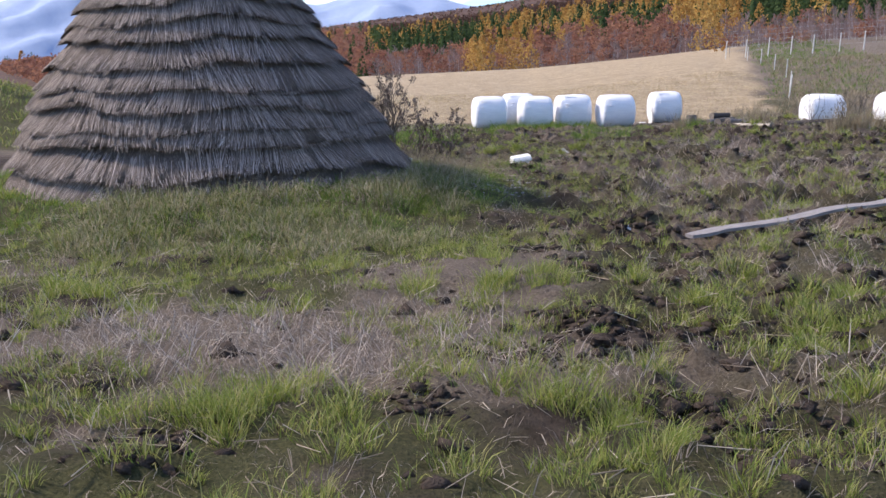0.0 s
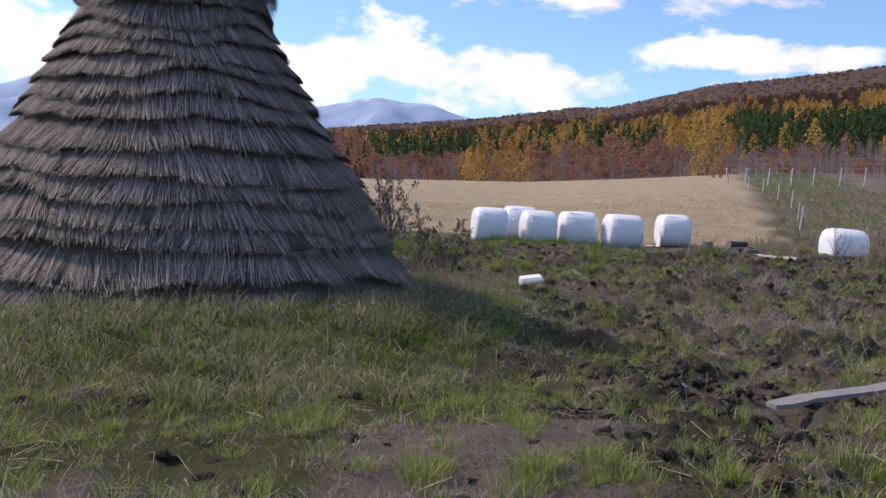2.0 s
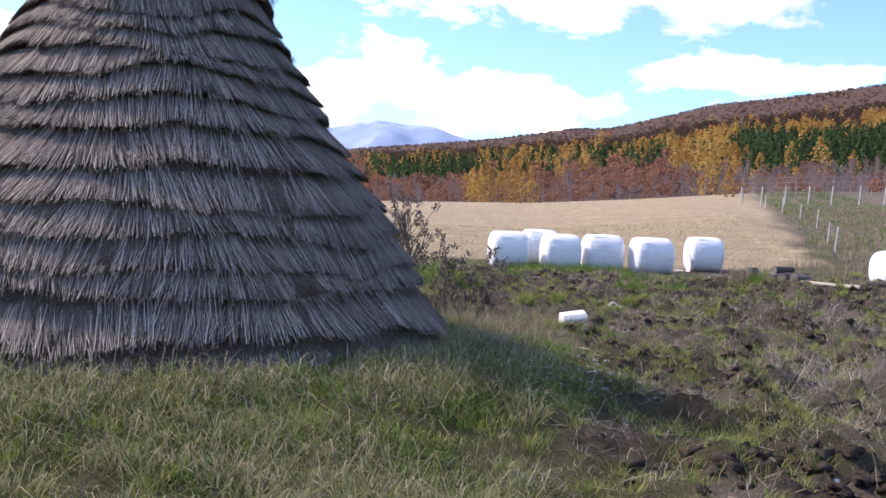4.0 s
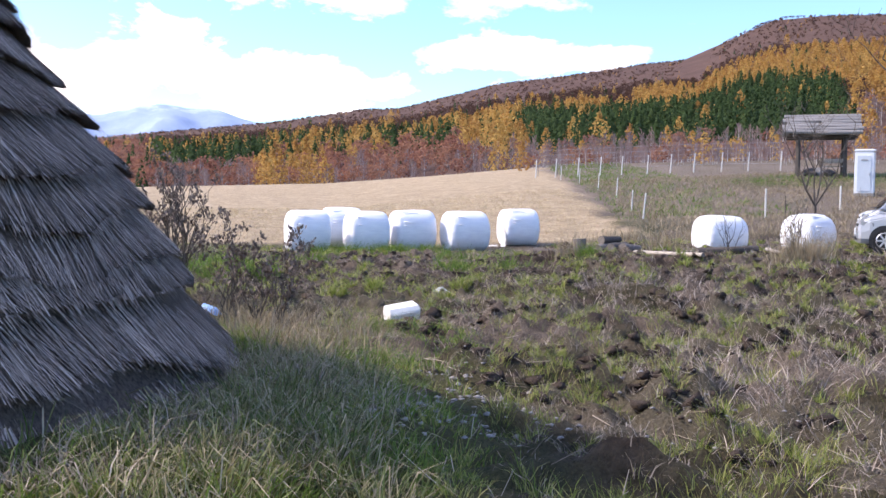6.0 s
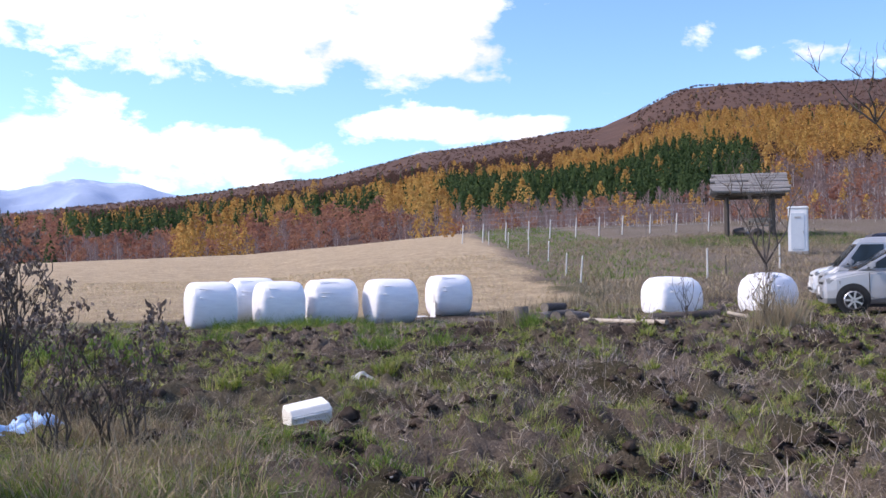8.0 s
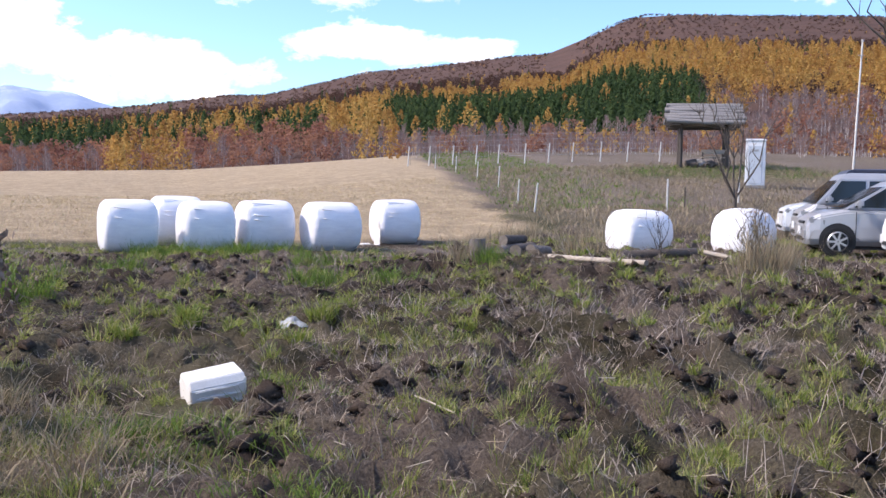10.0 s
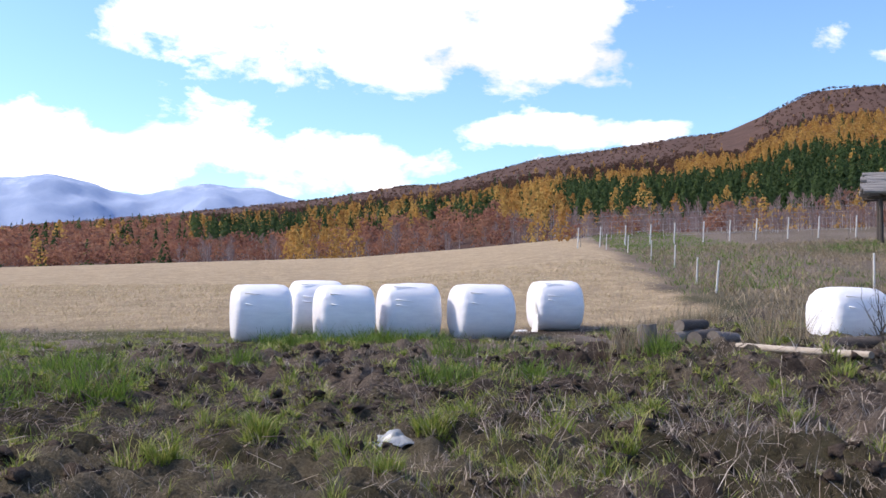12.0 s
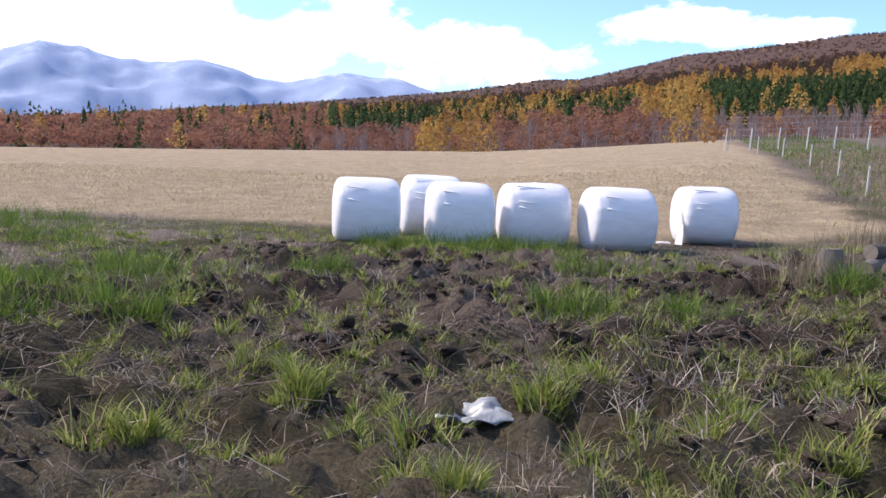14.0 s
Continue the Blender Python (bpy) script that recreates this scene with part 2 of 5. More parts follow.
def vnoise(x, y, k=0):
    """Smooth value noise in 0..1, one cell a unit."""
    x, y = np.asarray(x, float) + 1000, np.asarray(y, float) + 1000
    i, j = np.floor(x).astype(int), np.floor(y).astype(int)
    u, v = x - i, y - j
    u, v = u * u * (3 - 2 * u), v * v * (3 - 2 * v)
    t = LAT[k]
    a, b = t[i % 256, j % 256], t[(i + 1) % 256, j % 256]
    c, d = t[i % 256, (j + 1) % 256], t[(i + 1) % 256, (j + 1) % 256]
    return (a * (1 - u) + b * u) * (1 - v) + (c * (1 - u) + d * u) * v


def fbm(x, y, k=0, octaves=4):
    s, a, t = 0.0, 0.5, 0.0
    for o in range(octaves):
        s = s + a * vnoise(x * 2**o + 17 * o, y * 2**o - 31 * o, (k + o) % 6)
        t += a
        a *= 0.5
    return s / t


def step(x, lo, hi):
    t = np.clip((np.asarray(x, float) - lo) / (hi - lo), 0, 1)
    return t * t * (3 - 2 * t)


# ---- the lie of the land ----
RIDGE_AZ = [-1.2, -0.75, -0.49, -0.39, -0.34, -0.2, -0.12, -0.05, 0.045, 0.085, 0.135, 0.19, 0.25, 0.335, 0.393, 0.421, 0.45, 0.476, 0.541, 0.65, 0.735, 1.2]
RIDGE_EL = [0.01, 0.012, 0.02, 0.036, 0.044, 0.059, 0.069, 0.077, 0.093, 0.095, 0.108, 0.122, 0.129, 0.141, 0.146, 0.164, 0.178, 0.184, 0.182, 0.177, 0.171, 0.14]
EYE0 = (0.0, 10.0)


def edge_x(y):
    """The right edge of the stubble field at a distance y."""
    return np.interp(y, [30, 34, 38, 60, 107, 130], [8.2, 9.2, 10.3, 14.6, 24, 26])


def land(x, y):
    """Height of the smooth ground."""
    x, y = np.asarray(x, float), np.asarray(y, float)
    yy = np.clip(y, 0, 115)
    rows = [np.interp(x, [-60, 0, 12, 30, 60], c) for c in ([0, 0, 0.0, 0.2, 0.4], [0.1, 0.2, 0.65, 1.1, 1.6], [0.5, 1.05, 2.5, 3.4, 4.5], [1.2, 3.2, 4.2, 6.0, 7.0])]
    knots = [31, 40, 65, 112]
    z = np.where(yy < 40, rows[0] + (rows[1] - rows[0]) * step(yy, knots[0], knots[1]), 0)
    z = np.where((yy >= 40) & (yy < 65), rows[1] + (rows[2] - rows[1]) * (yy - 40) / 25, z)
    z = np.where(yy >= 65, rows[2] + (rows[3] - rows[2]) * np.clip((yy - 65) / 47, 0, 1), z)
    z = z + 0.3 * step(x - 0.45 * np.clip(y - 26, 0, 12), 3.0, 6.5) * step(y, 16, 22.5) * step(48 - y, 0, 16)
    z = z + 0.3 * step(5.0 - np.hypot(x + 4.3, y - 9.7), 0, 1.9)
    z = z + 2.15 * step(1.0 - np.hypot((x + 24) / 14, (y - 27) / 10), 0, 0.75)
    dx, dy = x - EYE0[0], y - EYE0[1]
    d, a = np.hypot(dx, dy), np.arctan2(dx, dy)
    front = 150.0
    el = np.interp(a, RIDGE_AZ, RIDGE_EL) * np.interp(np.abs(a), [1.2, 1.7], [1, 0])
    s = np.clip((d - front) / 850, 0, 1) ** 0.55
    base = (z - 1.4) / np.maximum(d, 1)
    hill = 1.4 + np.minimum(d, 1160) * (base + np.maximum(el - base, -0.02) * s)
    z = np.where(d > front, hill, z)
    return z


def in_hut(x, y, grow=0.0):
    return np.hypot(x + 4.31, y - 9.7) < 2.9 + grow


def masks(x, y):
    """How much field, dry growth, green growth and woodland there is on the ground."""
    x, y = np.asarray(x, float), np.asarray(y, float)
    wob = (fbm(x * 0.4, y * 0.4, 1) - 0.5) * 3
    field = step(y + wob * 0.6, 33.0, 35.0) * step(edge_x(y) - x + wob * 0.7, -0.45, 0.45) * step(125 - y, 0, 4)
    n = fbm(x * 0.55, y * 0.55, 2)
    green = step(n, 0.48, 0.62)
    green = np.maximum(green, 0.9 * step(2.4 - np.abs(y - 31.5 - 0.5 * wob), 0, 1.2) * step(6 - x, 0, 2) * step(fbm(x * 0.7, y * 0.7, 4), 0.4, 0.5))
    churn = np.maximum(step(x, -1.0, 1.5) * step(y, 4, 9), np.maximum(step(x, -5, -2) * step(y, 14, 17), 0.75 * step(x, 0.2, 1.2) * step(y, -2, 1))) * step(31 - y, 0, 4) * step(24 - x, 0, 4)
    green = green * (1 - 0.6 * churn)
    green = np.maximum(green, step(1.8 - np.abs(np.hypot(x + 4.3, y - 9.9) - 3.6), 0, 1))
    dry = step(fbm(x * 0.8 + 9, y * 0.8, 3), 0.42, 0.58) * (1 - 0.3 * churn)
    straw_patch = np.maximum(step(1.0 - np.hypot((x + 1.3) / 2.1, (y - 1.5) / 0.95) + wob * 0.12, 0, 0.5), step(1.0 - np.hypot((x - 3.2) / 1.7, (y - 11.2) / 1.0) + wob * 0.12, 0, 0.5))
    dry, green = np.maximum(dry, straw_patch), green * (1 - 0.85 * straw_patch)
    dry = np.maximum(dry, 0.8 * step(x, 8, 14) * step(y, 31, 36))
    lot = step(x, 10.5, 12) * step(y, 20.5, 22) * step(34.5 - y, 0, 2) * step(24 - x, 0, 3)
    dry, green = dry * (1 - 0.85 * lot), green * (1 - lot)
    rise = step(1.1 - np.hypot((x + 24) / 14, (y - 27) / 10), 0, 0.2)
    field, dry, green = field * (1 - rise), dry * (1 - 0.7 * rise), np.maximum(green, rise)
    lawn = step(7 - np.hypot((x - 31.5) * 0.8, y - 60), 0, 2.5)
    wood = step(np.hypot(x, y - 10), 116, 130)
    return field, dry, np.maximum(green * (1 - 0.75 * step(x, 8, 14) * step(y, 31, 36)), lawn), wood, churn * (1 - lot)


def height(x, y):
    """Ground height with its clods and hollows."""
    x, y = np.asarray(x, float), np.asarray(y, float)
    field, dry, green, wood, churn = masks(x, y)
    near = step(60 - np.hypot(x - 3, y - 14), 0, 30)
    h = (fbm(x * 0.5, y * 0.5, 5) - 0.5) * 0.22
    c = fbm(x * 2.2, y * 2.2, 0, 3)
    h = h + (c - 0.5) * (0.1 + 0.28 * churn * (1 - 0.5 * green))
    h = h + (0.22 - np.abs(fbm(x * 3.1, y * 3.1, 1, 2) - 0.5)) * (0.1 + 0.4 * churn * (1 - 0.4 * green))
    h = h + (fbm(x * 5.5, y * 5.5, 2, 3) - 0.5) * (0.07 + 0.3 * churn * (1 - 0.4 * green)) - 0.06 * churn
    h = h * (1 - 0.75 * field) * near
    h = h * (1 - 0.8 * step(y, 28, 30) * step(35 - y, 0, 1))
    return land(x, y) + h


def build_ground():
    def axis(lo, hi, fine, far0, far1):
        a = list(np.arange(lo, hi, fine))
        s, p = fine, hi
        out = []
        while p < far1:
            out.append(p)
            s *= 1.13
            p += min(s, 90)
        out.append(far1)
        s, p = fine * 1.13, lo - fine
        low = []
        while p > far0:
            low.append(p)
            s *= 1.13
            p -= min(s, 90)
        low.append(far0)
        return np.array(low[::-1] + a + out)

    xs, ys = axis(-5, 12, 0.085, -2600, 2600), axis(-2.5, 30, 0.085, -1200, 2600)
    gx, gy = np.meshgrid(xs, ys)
    z = height(gx.ravel(), gy.ravel())
    v = np.stack([gx.ravel(), gy.ravel(), z], 1)
    nx, ny = len(xs), len(ys)
    i = (np.arange(ny - 1)[:, None] * nx + np.arange(nx - 1)[None]).ravel()
    ob = soup("ground", v, np.stack([i, i + 1, i + 1 + nx, i + nx], 1), M_GROUND)
    for name, val in zip(("field", "dry", "green", "wood"), masks(v[:, 0], v[:, 1])):
        at = ob.data.attributes.new(name, "FLOAT", "POINT")
        at.data.foreach_set("value", np.asarray(val, np.float32))
    ob.data.polygons.foreach_set("use_smooth", [True] * len(ob.data.polygons))
    return tagged(ob, "churned dark soil with grass tufts, stubble field and hills", "ground", kind="structure")


build_ground()


def gz(x, y):
    return float(height(np.array([x]), np.array([y]))[0])


# ---- thatched hut ----
HUT = Vector((-4.31, 9.7, 0.0))
PROFILE_Z = [-0.1, 0.4, 0.8, 1.2, 1.6, 2.0, 2.4, 2.8, 3.2, 3.6, 4.0, 4.6]
PROFILE_R = [3.02, 2.87, 2.64, 2.48, 2.29, 2.04, 1.77, 1.58, 1.34, 1.12, 1.07, 1.02]


def hut_r(z):
    return np.interp(z, PROFILE_Z, PROFILE_R)


def hut_axis(z):
    """How far the middle of the leaning hut stands off its foot at a height."""
    return -0.108 * np.asarray(z), 0.112 * np.asarray(z)


def hut_ring(ang, r, z):
    ax, ay = hut_axis(z)
    return np.stack([np.cos(ang) * r + ax, np.sin(ang) * r + ay, z + 0 * ang], 1)


def thatch_course(hut, z0, z1, seed, straws):
    """One ring of thatch from its hidden top z1 down to its ragged lower edge z0: a thick mat and loose straws."""
    rng = np.random.default_rng(seed)
    n = 150
    ang = np.linspace(0, 2 * np.pi, n, endpoint=False)
    sag = (fbm(np.cos(ang) * 2.2 + seed * 3, np.sin(ang) * 2.2, seed % 6, 3) - 0.5) * 0.34
    rag = rng.normal(0, 0.014, n)
    verts = []
    for f, out in ((1.0, -0.02), (0.45, 0.06), (0.0, 0.155), (0.06, 0.01), (0.3, -0.04)):
        z = z0 + (z1 - z0) * f + (sag + rag) * (1 - 0.6 * f)
        r = hut_r(z) + out + rng.normal(0, 0.012, n)
        verts.append(hut_ring(ang, r, z))
    v = np.concatenate(verts)
    j = np.arange(n)
    faces = np.concatenate([np.stack([k * n + j, k * n + (j + 1) % n, (k + 1) * n + (j + 1) % n, (k + 1) * n + j], 1) for k in range(4)])
    course = soup("thatch_course", v, faces[:, ::-1], M_THATCH, hut)
    # loose straws over the mat
    a = rng.random(straws) * 2 * np.pi
    sg = np.interp(a, ang, sag, period=2 * np.pi)
    top = 0.25 + 0.5 * rng.random(straws)
    zt = z0 + (z1 - z0) * top + sg
    clump = (fbm(np.cos(a) * 14 + seed, np.sin(a) * 14, seed % 6, 2) - 0.5) * 0.05
    zb = z0 + sg + clump - rng.random(straws) ** 3 * 0.06 + (zt - z0 - sg) * 0.6 * rng.random(straws) * (rng.random(straws) < 0.6)
    tilt = rng.normal(0, 0.012, straws) + 0.03 * np.sin(a * 7 + seed)
    wid = 0.0013 + rng.random(straws) ** 2 * 0.0032

    def ring(z, ang_, out):
        return hut_ring(ang_, hut_r(z) + out, z)

    f1, f0 = (np.clip((z - z0 - sg) / (z1 - z0), 0, 1) for z in (zt, zb))
    p0 = ring(zt, a, np.interp(f1, [0, 0.45, 1], [0.16, 0.065, 0.0]))
    p1 = ring(zb, a + tilt, np.interp(f0, [0, 0.45, 1], [0.165, 0.075, 0.0]) + rng.random(straws) * 0.02)
    side = np.stack([-np.sin(a), np.cos(a), 0 * a], 1) * wid[:, None]
    vv = np.stack([p0 - side, p0 + side, p1 + side * 0.7, p1 - side * 0.7], 1).reshape(-1, 3)
    soup("straw_layer", vv, np.arange(4 * straws).reshape(-1, 4), M_STRAW, course)["kind"] = "stuff"


def build_hut():
    hut = thing("thatched_hut", Matrix.Translation(HUT), "tall conical hut thatched in layers of weathered grey straw", "hut")
    # added core behind the courses; its dark colour stands for shade in the gaps
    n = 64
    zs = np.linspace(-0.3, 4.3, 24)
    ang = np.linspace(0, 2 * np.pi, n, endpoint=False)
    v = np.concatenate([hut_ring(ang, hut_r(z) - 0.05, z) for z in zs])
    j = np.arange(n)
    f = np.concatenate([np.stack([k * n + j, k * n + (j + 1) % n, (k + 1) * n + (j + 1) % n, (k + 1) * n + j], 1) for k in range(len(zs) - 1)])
    soup("gap_shade_core", v, f, M_GAP_SHADE, hut)
    lows = [0.17, 0.56, 0.93, 1.12, 1.38, 1.64, 1.95, 2.24, 2.54, 2.8, 3.0, 3.22, 3.46, 3.74]
    for k, z in enumerate(lows):
        thatch_course(hut, z, z + 0.48, 11 + k, int(7000 - 300 * k))
    # the cap: a thick ring of straw, closed on top
    rng = np.random.default_rng(5)
    prof = [(1.0, 3.98), (1.2, 4.02), (1.29, 4.12), (1.3, 4.28), (1.22, 4.42), (1.08, 4.52), (0.8, 4.57), (0.4, 4.58), (0.02, 4.56)]
    n = 90
    ang = np.linspace(0, 2 * np.pi, n, endpoint=False)
    rows = []
    for r, z in prof:
        w = (fbm(np.cos(ang) * 3 + z, np.sin(ang) * 3, 2, 3) - 0.5) * 0.2
        rows.append(np.stack([np.cos(ang) * (r + w * min(1, r)), np.sin(ang) * (r + w * min(1, r)), z + w * 0.5 + 0.04 * np.cos(ang)], 1))
    v = np.concatenate(rows)
    j = np.arange(n)
    f = np.concatenate([np.stack([k * n + j, k * n + (j + 1) % n, (k + 1) * n + (j + 1) % n, (k + 1) * n + j], 1) for k in range(len(prof) - 1)])
    v[:, :2] += np.array(hut_axis(4.2))
    cap = soup("cap", v, f, M_THATCH, hut)
    m = 2600
    a, t = rng.random(m) * 2 * np.pi, rng.random(m)
    z = 4.02 + t * 0.45
    r = np.interp(z, [3.97, 4.12, 4.4, 4.52], [1.22, 1.3, 1.22, 1.06]) + 0.02
    p0 = np.stack([np.cos(a) * (r - 0.05) , np.sin(a) * (r - 0.05), z + 0.12], 1)
    a2 = a + rng.normal(0, 0.08, m)
    p1 = np.stack([np.cos(a2) * (r + 0.05), np.sin(a2) * (r + 0.05), z - 0.1 - rng.random(m) * 0.1], 1)
    side = np.stack([-np.sin(a), np.cos(a), 0 * a], 1) * 0.006
    vv = np.stack([p0 - side, p0 + side, p1 + side, p1 - side], 1).reshape(-1, 3)
    vv[:, :2] += np.array(hut_axis(4.2))
    soup("straw_layer", vv, np.arange(4 * m).reshape(-1, 4), M_STRAW, cap)["kind"] = "stuff"


build_hut()


# ---- wrapped bales ----
def bale_mesh(seed, rad, length):
    """A wrapped round bale, axis along x, soft rims, sagged foot, film wrinkles."""
    rng = np.random.default_rng(seed)
    n = 56
    ang = np.linspace(0, 2 * np.pi, n, endpoint=False)
    L = length / 2
    prof = [(-L - 0.015, 0.02), (-L - 0.03, 0.45), (-L - 0.01, 0.78), (-L + 0.03, 0.9), (-L + 0.1, 0.965), (-L + 0.25, 0.995), (-L * 0.3, 1.0), (0.0, 1.005), (L * 0.3, 1.0), (L - 0.25, 0.995), (L - 0.1, 0.965), (L - 0.03, 0.9), (L + 0.01, 0.78), (L + 0.03, 0.45), (L + 0.015, 0.02)]
    rows = []
    for x, f in prof:
        w = (fbm(np.cos(ang) * 2.5 + x * 3 + seed, np.sin(ang) * 2.5 + x * 2, seed % 6, 3) - 0.5) * 0.07
        pleat = 0.012 * np.sin(ang * 17 + seed) * (0.7 < f < 0.97)
        r = rad * f * (1 + w + pleat)
        # squarish section, flattened on the ground
        c, s = np.cos(ang), np.sin(ang)
        sq = (np.abs(c) ** 3.2 + np.abs(s) ** 3.2) ** (-1 / 3.2)
        r = r * (0.55 + 0.45 * sq)
        z = np.maximum(s * r, -rad * 0.93 + 0 * s)
        rows.append(np.stack([x + 0.02 * w * 10 + 0 * ang, c * r, z + rad * 0.93], 1))
    v = np.concatenate(rows)
    j = np.arange(n)
    f = np.concatenate([np.stack([k * n + j, k * n + (j + 1) % n, (k + 1) * n + (j + 1) % n, (k + 1) * n + j], 1) for k in range(len(prof) - 1)])
    return v, f


BALES = [  # x, y of the middle, turn, radius, length
    (-1.13, 30.55, 14, 0.61, 1.12), (-0.12, 32.9, 12, 0.63, 1.15), (0.54, 30.9, 13, 0.605, 1.12), (1.92, 31.5, 12, 0.62, 1.2),
    (3.47, 31.3, 14, 0.61, 1.2), (5.52, 33.4, 8, 0.61, 1.1), (9.75, 27.6, 10, 0.55, 1.15), (11.6, 26.4, 18, 0.56, 0.95),
]
for k, (x, y, turn, rad, length) in enumerate(BALES):
    v, f = bale_mesh(k + 1, rad, length)
    b = soup("wrapped_bale", v, f[:, ::-1], M_WRAP)
    b.data.polygons.foreach_set("use_smooth", [True] * len(b.data.polygons))
    b.matrix_world = pose(x, y, gz(x, y) - (0.03 if k < 6 else 0.1), 0, 0, turn)
    for n, a in enumerate((0.35, 0.55, 1.2) if k % 2 else (0.45, 0.9)):
        fold = bmesh.new()
        L = length * (0.3 + 0.12 * n)
        x0, r = -length * 0.5 + 0.06, rad * (1.03 + 0.006 * n)
        c, t = math.cos(math.pi + a * 0.8), math.sin(a * 0.8)
        sq = (abs(c) ** 3.2 + abs(t) ** 3.2) ** (-1 / 3.2)
        q = r * (0.55 + 0.45 * sq)
        rod(fold, (x0 + 0.12, c * q, t * q + rad * 0.93), (x0 + L, c * q, (t - 0.05) * q + rad * 0.93), 0.018, 0.004, 6)
        part("film_fold", fold, M_WRAP, b, smooth=True)
    tagged(b, "round silage bale wrapped in glossy white film", "bale", "white bales in a row" if k < 6 else "white bales by the cars")


# ---- woods on the hills ----
def quads_soup(centres, normals, ups, w, h):
    """Small upright leaf clumps: a kite each."""
    side = np.cross(normals, ups)
    side /= np.linalg.norm(side, axis=1, keepdims=True) + 1e-9
    w, h = w[:, None], h[:, None]
    return np.stack([centres - ups * h, centres + side * w, centres + ups * h, centres - side * w], 1)


def unit(n, rng):
    v = rng.normal(size=(n, 3))
    return v / np.linalg.norm(v, axis=1, keepdims=True)


def tree_template(kind, seed, leaves):
    """Kites of a tree one metre high, foot at the origin."""
    rng = np.random.default_rng(seed)
    if kind == "conifer":
        z = 0.08 + 0.92 * rng.random(leaves) ** 1.3
        a = rng.random(leaves) * 2 * np.pi
        r = 0.21 * (1 - z) * (0.75 + 0.35 * rng.random(leaves)) + 0.012
        c = np.stack([np.cos(a) * r, np.sin(a) * r, z], 1)
        out = np.stack([np.cos(a), np.sin(a), 0.6 + 0 * a], 1)
        up = np.stack([np.cos(a) * 0.55, np.sin(a) * 0.55, -0.75 + 0 * a], 1)
        return quads_soup(c, out, up, 0.03 + 0.03 * (1 - z), 0.05 + 0.05 * (1 - z))
    if kind == "larch":
        z = 0.12 + 0.88 * rng.random(leaves)
        a = rng.random(leaves) * 2 * np.pi
        r = 0.31 * np.sqrt(rng.random(leaves)) * np.minimum(1, 1.7 * (1.06 - z)) * (0.7 + 0.5 * vnoise(a * 2 + seed, z * 5, 1))
        c = np.stack([np.cos(a) * r, np.sin(a) * r, z], 1)
        n = unit(leaves, rng)
        return quads_soup(c, n, np.roll(unit(leaves, rng), 1, 0) * 0.6 + [0, 0, 0.5], 0.03 + 0.03 * rng.random(leaves), 0.04 + 0.03 * rng.random(leaves))
    if kind == "round":
        u = unit(leaves, rng) * (0.55 + 0.45 * rng.random((leaves, 1)))
        u *= 0.75 + 0.5 * vnoise(u[:, 0] * 2 + 5, u[:, 1] * 2 + u[:, 2] * 2 + seed, 2)[:, None]
        c = u * [0.36, 0.36, 0.36] + [0, 0, 0.6]
        return quads_soup(c, unit(leaves, rng), unit(leaves, rng), 0.04 + 0.03 * rng.random(leaves), 0.05 + 0.03 * rng.random(leaves))
    # bare: a pale stem and thin rising twigs
    a = rng.random(leaves) * 2 * np.pi
    z = 0.25 + 0.72 * rng.random(leaves)
    r = 0.2 * rng.random(leaves) * np.minimum(1, 2.2 * (1.02 - z))
    c = np.stack([np.cos(a) * r, np.sin(a) * r, z], 1)
    up = np.stack([np.cos(a) * 0.45, np.sin(a) * 0.45, 0.9 + 0 * a], 1)
    return quads_soup(c, np.stack([np.sin(a), -np.cos(a), 0.1 + 0 * a], 1), up, 0.008 + 0.012 * rng.random(leaves), 0.07 + 0.08 * rng.random(leaves))


def stem_template():
    a = np.array([0, 2.1, 4.2])
    lo = np.stack([np.cos(a) * 0.016, np.sin(a) * 0.016, 0 * a - 0.03], 1)
    hi = np.stack([np.cos(a) * 0.006, np.sin(a) * 0.006, 0 * a + 0.8], 1)
    return np.stack([np.stack([lo[i], lo[(i + 1) % 3], hi[(i + 1) % 3], hi[i]]) for i in range(3)])


